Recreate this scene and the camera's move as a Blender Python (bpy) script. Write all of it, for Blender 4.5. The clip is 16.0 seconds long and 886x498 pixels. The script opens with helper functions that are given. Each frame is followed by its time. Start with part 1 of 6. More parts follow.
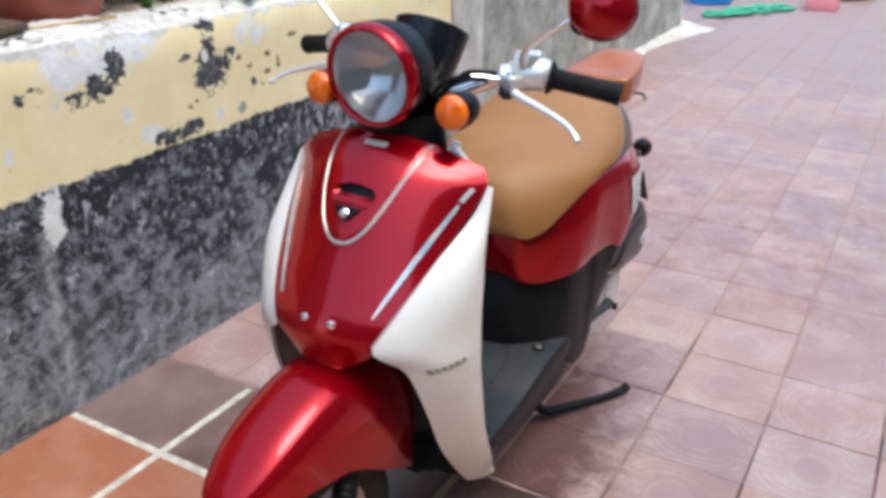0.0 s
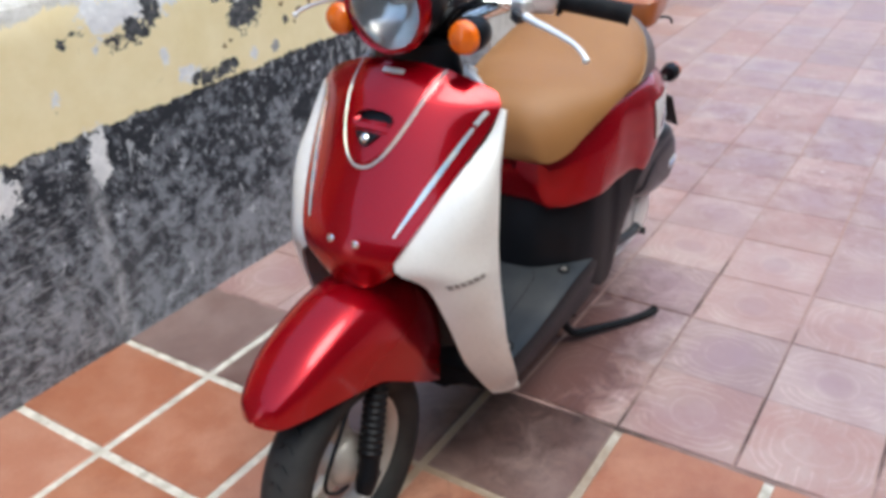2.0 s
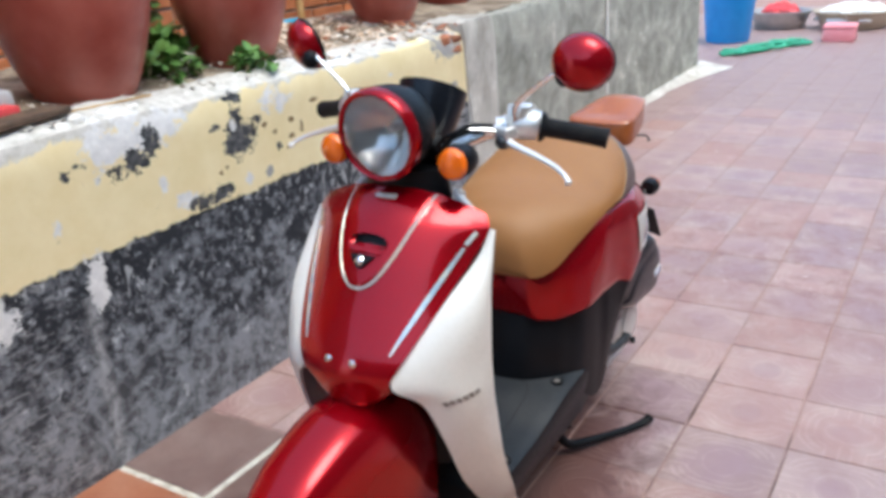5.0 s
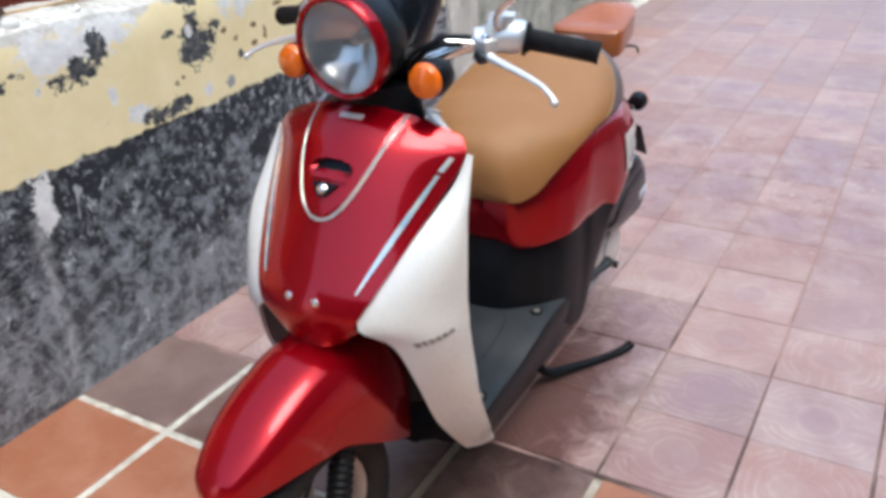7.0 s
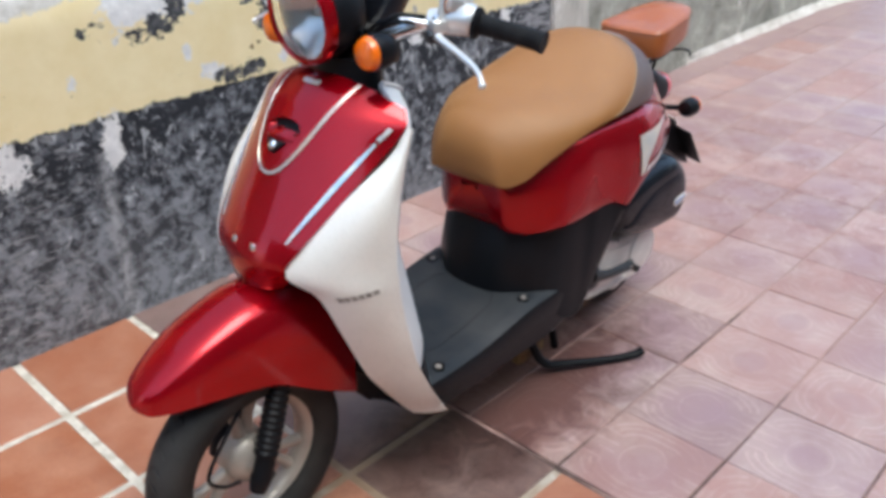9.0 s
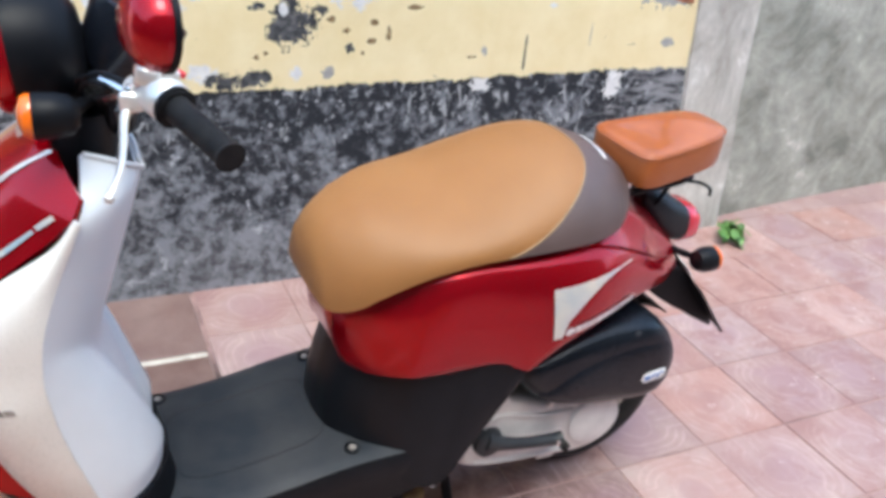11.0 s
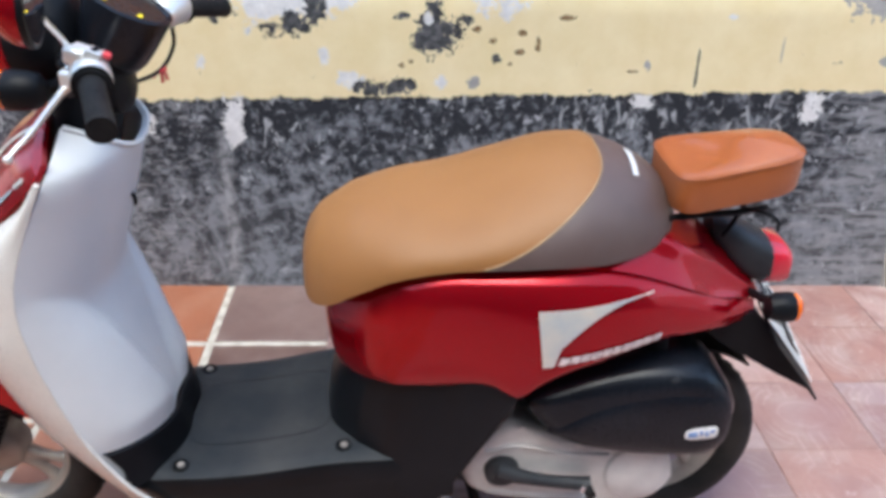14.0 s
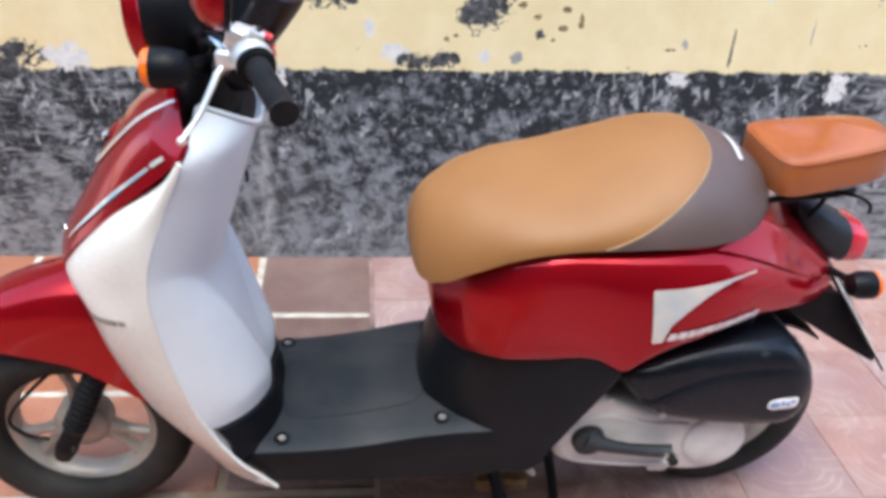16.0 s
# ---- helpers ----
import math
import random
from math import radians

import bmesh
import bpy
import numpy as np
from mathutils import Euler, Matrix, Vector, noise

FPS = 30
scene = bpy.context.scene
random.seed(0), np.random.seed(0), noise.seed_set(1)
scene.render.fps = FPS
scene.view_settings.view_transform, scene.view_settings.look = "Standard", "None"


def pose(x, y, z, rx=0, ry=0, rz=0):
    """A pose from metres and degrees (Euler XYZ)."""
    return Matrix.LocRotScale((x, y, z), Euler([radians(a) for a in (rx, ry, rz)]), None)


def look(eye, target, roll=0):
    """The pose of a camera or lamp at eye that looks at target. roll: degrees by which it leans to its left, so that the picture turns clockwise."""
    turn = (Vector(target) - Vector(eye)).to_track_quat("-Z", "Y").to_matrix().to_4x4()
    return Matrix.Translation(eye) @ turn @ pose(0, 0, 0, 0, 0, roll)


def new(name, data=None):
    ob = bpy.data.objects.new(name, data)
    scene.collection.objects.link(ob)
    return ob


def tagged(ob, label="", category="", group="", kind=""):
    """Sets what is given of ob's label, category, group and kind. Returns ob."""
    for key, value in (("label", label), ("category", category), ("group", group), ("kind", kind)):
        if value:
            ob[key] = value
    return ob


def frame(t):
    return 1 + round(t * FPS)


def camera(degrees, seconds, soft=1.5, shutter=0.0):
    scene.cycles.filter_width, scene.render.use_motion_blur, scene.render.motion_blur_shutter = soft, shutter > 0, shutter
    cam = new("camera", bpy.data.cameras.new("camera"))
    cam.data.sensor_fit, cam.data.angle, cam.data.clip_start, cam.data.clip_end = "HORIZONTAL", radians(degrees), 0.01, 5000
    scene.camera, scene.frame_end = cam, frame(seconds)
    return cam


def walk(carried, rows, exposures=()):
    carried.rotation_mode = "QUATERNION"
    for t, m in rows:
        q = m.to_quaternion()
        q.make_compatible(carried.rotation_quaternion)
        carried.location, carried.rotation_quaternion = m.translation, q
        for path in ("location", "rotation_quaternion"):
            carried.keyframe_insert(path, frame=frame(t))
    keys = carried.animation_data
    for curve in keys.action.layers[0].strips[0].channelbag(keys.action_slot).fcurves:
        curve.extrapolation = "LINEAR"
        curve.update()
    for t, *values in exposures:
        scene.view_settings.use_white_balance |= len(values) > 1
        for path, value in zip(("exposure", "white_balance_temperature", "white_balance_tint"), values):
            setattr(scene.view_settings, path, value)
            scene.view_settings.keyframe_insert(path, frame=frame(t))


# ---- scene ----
cam = camera(55.9, 16.0, soft=4.0)
PATH = [
    (0, (-0.973, -1.591, 1.174), (0.606, -0.677, 0.355), 0.3),
    (0.5, (-0.981, -1.652, 1.171), (0.566, -0.731, 0.3), 0.1),
    (1, (-0.981, -1.669, 1.177), (0.544, -0.709, 0.309), -0.7),
    (1.5, (-0.991, -1.665, 1.17), (0.501, -0.69, 0.262), -1.7),
    (2, (-1.006, -1.665, 1.171), (0.458, -0.681, 0.228), -2.7),
    (2.5, (-1.027, -1.666, 1.179), (0.43, -0.664, 0.244), -2.6),
    (3, (-1.028, -1.667, 1.191), (0.441, -0.661, 0.281), -2.4),
    (3.5, (-1.034, -1.679, 1.203), (0.486, -0.7, 0.347), -2.6),
    (4, (-1.04, -1.68, 1.202), (0.531, -0.69, 0.459), -2.2),
    (4.2, (-1.046, -1.682, 1.203), (0.533, -0.682, 0.491), -2.2),
    (6.3, (-0.987, -1.663, 1.187), (0.567, -0.636, 0.457), -6.3),
    (6.5, (-0.975, -1.633, 1.199), (0.572, -0.612, 0.45), -5.1),
    (7, (-0.927, -1.622, 1.181), (0.594, -0.692, 0.274), -3.1),
    (7.5, (-0.887, -1.81, 1.161), (0.591, -0.83, 0.237), -0.8),
    (8, (-0.869, -1.926, 1.169), (0.561, -0.87, 0.253), -1.0),
    (8.5, (-0.833, -1.955, 1.173), (0.567, -0.87, 0.244), -1.0),
    (9, (-0.777, -1.942, 1.166), (0.503, -0.703, 0.258), -1.0),
    (9.5, (-0.624, -1.916, 1.203), (0.571, -0.568, 0.333), 0.3),
    (10, (-0.486, -1.924, 1.192), (0.652, -0.535, 0.31), 2.4),
    (10.2, (-0.385, -1.959, 1.2), (0.734, -0.549, 0.329), 5.6),
    (12.3, (0.56, -2.018, 1.21), (0.768, -0.248, 0.301), 2.6),
    (12.5, (0.605, -2.031, 1.206), (0.777, -0.225, 0.366), 4.2),
    (13, (0.643, -2.09, 1.228), (0.784, -0.231, 0.502), 1.9),
    (13.5, (0.626, -2.085, 1.204), (0.74, -0.245, 0.429), 0.6),
    (14, (0.527, -2.076, 1.184), (0.6, -0.299, 0.271), 1.2),
    (14.5, (0.375, -2.072, 1.205), (0.385, -0.309, 0.261), 0.0),
    (15, (0.276, -2.084, 1.21), (0.249, -0.321, 0.265), 0.5),
    (15.5, (0.257, -2.077, 1.206), (0.31, -0.338, 0.219), 2.1),
    (16, (0.269, -2.078, 1.207), (0.482, -0.348, 0.225), 3.8),
]
walk(cam, [(t, look(eye, target, roll)) for t, eye, target, roll in PATH], [(0.0, 1.70, 6400, 1), (9.3, 1.70, 6400, 1), (10.2, 1.90, 6350, 1), (12.5, 2.10, 6250, 3), (13.0, 1.76, 6280, 3), (13.5, 1.72, 6280, 3), (14.6, 2.02, 6300, 3), (16.0, 2.04, 6300, 3)])

# ---- world and light ----
SUN_EL, SUN_AZ = 69.0, 195.0
world = bpy.data.worlds.new("world")
scene.world = world
world.use_nodes = True
wn = world.node_tree
sky = wn.nodes.new("ShaderNodeTexSky")
sky.sky_type = "NISHITA"
sky.sun_disc = False
sky.sun_elevation, sky.sun_rotation = radians(SUN_EL), radians(SUN_AZ)
sky.air_density, sky.dust_density, sky.ozone_density = 1.0, 2.0, 1.0
wn.links.new(sky.outputs[0], wn.nodes["Background"].inputs[0])
wn.nodes["Background"].inputs[1].default_value = 0.15
sun = new("sun", bpy.data.lights.new("sun", "SUN"))
sun.data.energy, sun.data.angle, sun.data.color = 0.55, radians(28), (1.0, 0.97, 0.93)
sd = Vector((math.sin(radians(SUN_AZ)) * math.cos(radians(SUN_EL)), math.cos(radians(SUN_AZ)) * math.cos(radians(SUN_EL)), math.sin(radians(SUN_EL))))
sun.matrix_world = look(sd * 20, (0, 0, 0))

# ---- materials ----


def nodes_of(name):
    m = bpy.data.materials.new(name)
    m.use_nodes = True
    return m, m.node_tree.nodes, m.node_tree.links, m.node_tree.nodes["Principled BSDF"]


def math_node(n, l, op, a, b=None, c=None):
    k = n.new("ShaderNodeMath")
    k.operation = op
    for i, v in enumerate((a, b, c)):
        if v is None:
            continue
        if isinstance(v, (int, float)):
            k.inputs[i].default_value = v
        else:
            l.new(v, k.inputs[i])
    return k.outputs[0]


def noise_node(n, l, vec, scale, detail=4, rough=0.55, distort=0.0):
    k = n.new("ShaderNodeTexNoise")
    k.inputs["Scale"].default_value, k.inputs["Detail"].default_value = scale, detail
    k.inputs["Roughness"].default_value, k.inputs["Distortion"].default_value = rough, distort
    l.new(vec, k.inputs["Vector"])
    return k.outputs["Fac"]


def ramp(n, l, fac, lo, hi, a=0.0, b=1.0):
    k = n.new("ShaderNodeMapRange")
    k.inputs["From Min"].default_value, k.inputs["From Max"].default_value = lo, hi
    k.inputs["To Min"].default_value, k.inputs["To Max"].default_value = a, b
    l.new(fac, k.inputs["Value"])
    return k.outputs[0]


def mixc(n, l, fac, a, b):
    k = n.new("ShaderNodeMix")
    k.data_type = "RGBA"
    for sock, v in ((k.inputs[0], fac), (k.inputs[6], a), (k.inputs[7], b)):
        if isinstance(v, tuple):
            sock.default_value = (*v, 1)
        elif isinstance(v, (int, float)):
            sock.default_value = v
        else:
            l.new(v, sock)
    return k.outputs[2]


def bump(n, l, p, height, strength, dist=0.01):
    k = n.new("ShaderNodeBump")
    k.inputs["Strength"].default_value, k.inputs["Distance"].default_value = strength, dist
    l.new(height, k.inputs["Height"])
    l.new(k.outputs[0], p.inputs["Normal"])


def coords(n):
    return n.new("ShaderNodeTexCoord").outputs["Object"]


def mat(name, c1, c2, scale=20.0, rough=0.5, metal=0.0, coat=0.0, bumps=0.1, bscale=200.0, spread=0.08, rand=0.0, spec=0.5, island=0.0):
    """A surface of two close colours in soft patches, with fine grain in its relief and gloss."""
    m, n, l, p = nodes_of(name)
    v = coords(n)
    big = noise_node(n, l, v, scale, 5)
    fac = ramp(n, l, big, 0.35, 0.65)
    col = mixc(n, l, fac, c1, c2)
    if rand or island:
        info = n.new("ShaderNodeNewGeometry" if island else "ShaderNodeObjectInfo")
        rand = rand or island
        hsv = n.new("ShaderNodeHueSaturation")
        l.new(col, hsv.inputs["Color"])
        l.new(ramp(n, l, info.outputs["Random Per Island" if island else "Random"], 0, 1, 1 - rand, 1 + rand), hsv.inputs["Value"])
        col = hsv.outputs[0]
    l.new(col, p.inputs["Base Color"])
    fine = noise_node(n, l, v, bscale, 3)
    l.new(ramp(n, l, fine, 0.3, 0.7, max(rough - spread, 0.02), min(rough + spread, 1.0)), p.inputs["Roughness"])
    p.inputs["Metallic"].default_value = metal
    p.inputs["Coat Weight"].default_value = coat
    p.inputs["Coat Roughness"].default_value = 0.035
    p.inputs["Specular IOR Level"].default_value = spec
    if bumps:
        bump(n, l, p, fine, bumps, 0.002)
    return m


M_RED = mat("red_paint", (0.305, 0.0003, 0.0060), (0.345, 0.0005, 0.0075), 6, 0.20, 0.6, 0.42, 0.0, 900, 0.03, spec=0.1)
M_RED.node_tree.nodes["Principled BSDF"].inputs["Coat Roughness"].default_value = 0.07
M_RED.node_tree.nodes["Principled BSDF"].inputs["Coat IOR"].default_value = 1.6
M_WHITE = mat("white_panel", (0.62, 0.595, 0.545), (0.69, 0.665, 0.615), 5, 0.30, 0, 0.3, 0.02, 300, 0.06)
M_INNER = mat("silver_white_panel", (0.585, 0.598, 0.605), (0.645, 0.658, 0.665), 5, 0.46, 0.0, 0.08, 0.03, 500, 0.06)
M_BLACK = mat("black_plastic", (0.004, 0.0045, 0.006), (0.007, 0.0075, 0.009), 12, 0.42, 0, 0, 0.15, 700, 0.1, spec=0.14)
M_GREYBLACK = mat("worn_black_plastic", (0.016, 0.018, 0.022), (0.036, 0.038, 0.041), 14, 0.48, 0, 0, 0.25, 500, 0.12, spec=0.4)
M_LOWER = mat("satin_black_plastic", (0.004, 0.0047, 0.0062), (0.0065, 0.0074, 0.0095), 12, 0.36, 0, 0, 0.15, 600, 0.08, spec=0.2)
M_GLOSSBLACK = mat("gloss_black", (0.004, 0.005, 0.008), (0.007, 0.009, 0.013), 12, 0.30, 0, 0.1, 0.05, 500, 0.06, spec=0.22)
M_TYRE = mat("dusty_tyre", (0.009, 0.009, 0.0095), (0.028, 0.0265, 0.025), 9, 0.7, 0, 0, 0.5, 300, 0.1, spec=0.25)
M_RUBBER = mat("rubber", (0.008, 0.008, 0.009), (0.020, 0.019, 0.018), 25, 0.65, 0, 0, 0.4, 400, 0.1, spec=0.15)
M_TAN = mat("tan_vinyl", (0.258, 0.114, 0.034), (0.296, 0.136, 0.044), 4, 0.50, 0, 0.0, 0.25, 900, 0.06, spec=0.4)
M_BROWN = mat("dark_brown_vinyl", (0.085, 0.055, 0.05), (0.11, 0.075, 0.066), 6, 0.45, 0, 0, 0.3, 900, 0.06)
M_PIPING = mat("piping", (0.27, 0.165, 0.08), (0.33, 0.205, 0.10), 30, 0.5)
M_ORANGE_VINYL = mat("orange_vinyl", (0.305, 0.078, 0.016), (0.365, 0.100, 0.022), 9, 0.36, 0, 0.4, 0.4, 500, 0.08)
M_CHROME = mat("chrome", (0.78, 0.77, 0.75), (0.85, 0.84, 0.82), 30, 0.22, 1.0, 0, 0.02, 300, 0.06)
M_ALU = mat("cast_aluminium", (0.58, 0.565, 0.54), (0.74, 0.725, 0.69), 18, 0.40, 0.15, 0, 0.35, 250, 0.1)
M_RIM = mat("wheel_alloy", (0.31, 0.285, 0.255), (0.45, 0.42, 0.38), 14, 0.42, 0.4, 0, 0.2, 300, 0.1)
M_AMBER = mat("amber_lens", (0.72, 0.12, 0.003), (0.85, 0.17, 0.006), 40, 0.2, 0, 0.6, 0.05, 300, 0.05)
M_REDLENS = mat("red_lens", (0.55, 0.01, 0.03), (0.62, 0.02, 0.04), 40, 0.15, 0, 0.6, 0.05, 300, 0.05)
M_TAILLENS = mat("orange_red_lens", (0.50, 0.060, 0.010), (0.58, 0.095, 0.016), 20, 0.2, 0.1, 0.9, 0.03, 300, 0.05)
M_DECAL = mat("pearl_decal", (0.50, 0.55, 0.55), (0.70, 0.66, 0.55), 18, 0.22, 0.3, 0.4, 0.0, 300, 0.05)
M_BLUEDECAL = mat("iridescent_decal", (0.30, 0.50, 0.62), (0.70, 0.72, 0.62), 22, 0.2, 0.45, 0.4, 0.0, 300, 0.05)
M_GREYTEXT = mat("grey_lettering", (0.16, 0.14, 0.125), (0.30, 0.27, 0.245), 40, 0.4)
M_SILVERTEXT = mat("silver_lettering", (0.62, 0.60, 0.58), (0.74, 0.72, 0.70), 60, 0.3, 0.4)
M_PLATE = mat("plate_white", (0.72, 0.72, 0.70), (0.78, 0.78, 0.76), 30, 0.35, 0.2)
M_MIRROR = mat("mirror_glass", (0.9, 0.9, 0.9), (0.92, 0.92, 0.92), 5, 0.02, 1.0, 0, 0.0, 50, 0.01)
M_REFLECTOR = mat("reflector", (0.92, 0.92, 0.90), (0.96, 0.96, 0.95), 40, 0.20, 0.75, 0.3, 0.0, 60, 0.03)
M_TERRACOTTA = mat("red_glazed_clay", (0.28, 0.050, 0.034), (0.40, 0.105, 0.075), 6, 0.42, 0, 0.15, 0.3, 60, 0.12)
M_BRICK = mat("orange_brick", (0.44, 0.13, 0.045), (0.55, 0.20, 0.08), 14, 0.8, 0, 0, 0.5, 180, 0.1, rand=0.2)
M_MORTAR = mat("mortar", (0.30, 0.27, 0.23), (0.42, 0.39, 0.34), 20, 0.95, 0, 0, 0.8, 150)
M_PIPE_BLUE = mat("blue_pipe", (0.03, 0.33, 0.52), (0.05, 0.40, 0.58), 20, 0.4)
M_PIPE_GREY = mat("grey_pipe", (0.45, 0.47, 0.48), (0.55, 0.57, 0.58), 20, 0.45)
M_WOOD = mat("raw_wood", (0.42, 0.25, 0.09), (0.52, 0.33, 0.14), 25, 0.75, 0, 0, 0.4, 120)
M_OLDWOOD = mat("weathered_wood", (0.06, 0.038, 0.025), (0.13, 0.08, 0.05), 25, 0.85, 0, 0, 0.5, 120)
M_BOARD = mat("dusty_black_plastic", (0.015, 0.019, 0.024), (0.041, 0.042, 0.043), 6, 0.55, 0, 0, 0.25, 500, 0.12, spec=0.2)
M_SATIN = mat("satin_chrome", (0.70, 0.685, 0.65), (0.78, 0.765, 0.73), 30, 0.34, 0.6, 0.2, 0.02, 300, 0.06)
M_PALEWALL = mat("pale_plaster", (0.58, 0.57, 0.53), (0.70, 0.69, 0.65), 3, 0.9, 0, 0, 0.4, 60)
M_CLOTH = mat("white_cloth", (0.70, 0.68, 0.64), (0.78, 0.76, 0.72), 20, 0.9, 0, 0, 0.5, 80)
M_CRUMB = mat("pale_mortar_crumb", (0.46, 0.42, 0.36), (0.66, 0.63, 0.58), 9, 0.95, 0, 0, 0.8, 120, island=0.3)
M_OLDBRICK = mat("broken_brick", (0.20, 0.075, 0.04), (0.42, 0.16, 0.08), 40, 0.95, 0, 0, 0.9, 90, rand=0.25)
M_SOIL = mat("dry_soil", (0.12, 0.085, 0.055), (0.34, 0.28, 0.21), 12, 0.98, 0, 0, 1.0, 90)
M_RUBBLE = mat("rubble", (0.50, 0.36, 0.25), (0.70, 0.62, 0.52), 9, 0.95, 0, 0, 0.8, 120, island=0.22)
M_LEAF = mat("leaf", (0.05, 0.13, 0.022), (0.12, 0.24, 0.05), 30, 0.5, 0, 0, 0.2, 200)
M_STEM = mat("stem", (0.10, 0.09, 0.04), (0.15, 0.12, 0.06), 30, 0.8)
M_BLUE = mat("blue_plastic", (0.015, 0.27, 0.70), (0.022, 0.31, 0.76), 10, 0.4)
M_BLUEMARK = mat("faded_blue_ink", (0.16, 0.27, 0.52), (0.24, 0.36, 0.60), 60, 0.4)
M_PINK = mat("pink_plastic", (0.85, 0.28, 0.30), (0.88, 0.34, 0.36), 10, 0.5)
M_GREEN = mat("green_hose", (0.03, 0.30, 0.16), (0.05, 0.38, 0.22), 10, 0.5)
M_BASIN = mat("dull_metal_basin", (0.42, 0.40, 0.38), (0.52, 0.50, 0.47), 10, 0.4, 0.6)
M_BASIN_TAN = mat("tan_basin", (0.42, 0.34, 0.24), (0.50, 0.41, 0.30), 10, 0.6)
M_REDBAG = mat("red_cloth", (0.6, 0.04, 0.05), (0.7, 0.07, 0.08), 20, 0.7)
M_RUST = mat("rusty_metal", (0.30, 0.20, 0.08), (0.16, 0.08, 0.04), 30, 0.6, 0.4)
# dark tone for the added unseen walls, keeps bounce and reflections low
M_UNSEEN_WALL = mat("unseen_wall_plaster", (0.14, 0.13, 0.11), (0.18, 0.165, 0.14), 3, 0.9, 0, 0, 0.4, 60)


def tile_mat(name, c1, c2, c3, rings):
    """Cement floor tile: own colour a piece, rubbed patches, dirt, scooter shade painted in; rings: the pressed fans of
    the patterned tiles.
    """
    m, n, l, p = nodes_of(name)
    v = coords(n)
    info = n.new("ShaderNodeObjectInfo")
    geo = n.new("ShaderNodeNewGeometry")
    pos = geo.outputs["Position"]
    base = mixc(n, l, ramp(n, l, info.outputs["Random"], 0.25, 0.85), c1, c2)
    worn = noise_node(n, l, pos, 7.0, 6, 0.65)
    col = mixc(n, l, ramp(n, l, worn, 0.42, 0.72), base, c3)
    grain = noise_node(n, l, pos, 160, 3)
    tone = n.new("ShaderNodeHueSaturation")
    l.new(col, tone.inputs["Color"])
    odd = math_node(n, l, "FRACT", math_node(n, l, "MULTIPLY", info.outputs["Random"], 17.3))
    l.new(ramp(n, l, odd, 0, 1, 0.91, 1.10), tone.inputs["Value"])
    l.new(ramp(n, l, odd, 0, 1, 1.10, 0.88), tone.inputs["Saturation"])
    col = tone.outputs[0]
    patch = noise_node(n, l, pos, 4.2, 5, 0.6, 0.6)
    col = mixc(n, l, ramp(n, l, patch, 0.50, 0.70, 0.0, 0.35), col, (c1[0] * 0.62, c1[1] * 0.60, c1[2] * 0.68))
    col = mixc(n, l, ramp(n, l, grain, 0.3, 0.8, 0.0, 0.25), col, (c1[0] * 0.5, c1[1] * 0.5, c1[2] * 0.5))
    height = grain
    if rings:
        sep = n.new("ShaderNodeSeparateXYZ")
        l.new(v, sep.inputs[0])
        far = n.new("ShaderNodeVectorMath")
        far.operation = "LENGTH"
        l.new(v, far.inputs[0])
        blot = math_node(n, l, "ADD", far.outputs["Value"], math_node(n, l, "MULTIPLY", math_node(n, l, "SUBTRACT", patch, 0.5), 0.34))
        mauve = math_node(n, l, "MULTIPLY", ramp(n, l, blot, 0.105, 0.045), ramp(n, l, info.outputs["Random"], 0.2, 0.8, 0.05, 0.5))
        col = mixc(n, l, mauve, col, (0.27, 0.165, 0.185))
        dx, dy = math_node(n, l, "ABSOLUTE", sep.outputs[0]), math_node(n, l, "ABSOLUTE", sep.outputs[1])
        wav = math_node(n, l, "MULTIPLY", math_node(n, l, "SUBTRACT", noise_node(n, l, v, 30, 2), 0.5), 0.006)

        def crest(value, at, wide):
            """A thin raised line where value passes a height."""
            return ramp(n, l, math_node(n, l, "ABSOLUTE", math_node(n, l, "SUBTRACT", math_node(n, l, "ADD", value, wav), at)), wide, wide * 0.4)

        egg = n.new("ShaderNodeVectorMath")
        egg.operation = "LENGTH"
        flat = n.new("ShaderNodeVectorMath")
        flat.operation = "MULTIPLY"
        flat.inputs[1].default_value = (1.0, 1.25, 0.0)
        l.new(v, flat.inputs[0])
        l.new(flat.outputs[0], egg.inputs[0])
        oval_ = egg.outputs["Value"]
        four = math_node(n, l, "POWER", math_node(n, l, "ADD", math_node(n, l, "POWER", dx, 2.8), math_node(n, l, "POWER", dy, 2.8)), 0.357)
        sides = math_node(n, l, "GREATER_THAN", dx, math_node(n, l, "MULTIPLY", dy, 0.62))
        arcs = math_node(n, l, "MAXIMUM", crest(four, 0.079, 0.0034), math_node(n, l, "MAXIMUM", crest(four, 0.097, 0.0030), crest(four, 0.113, 0.0030)))
        arcs = math_node(n, l, "MULTIPLY", arcs, sides)
        ends = math_node(n, l, "GREATER_THAN", dy, math_node(n, l, "ADD", 0.058, math_node(n, l, "MULTIPLY", dx, 0.3)))
        rung = math_node(n, l, "MULTIPLY", math_node(n, l, "MAXIMUM", crest(dx, 0.013, 0.0030), crest(dx, 0.045, 0.0030)), ends)
        fans = math_node(n, l, "MAXIMUM", math_node(n, l, "MAXIMUM", math_node(n, l, "MULTIPLY", crest(oval_, 0.056, 0.0036), 0.7), arcs), rung)
        disc = ramp(n, l, math_node(n, l, "ADD", oval_, wav), 0.047, 0.040)
        col = mixc(n, l, math_node(n, l, "MULTIPLY", disc, ramp(n, l, odd, 0.3, 1, 0.0, 0.32)), col, (0.26, 0.155, 0.175))
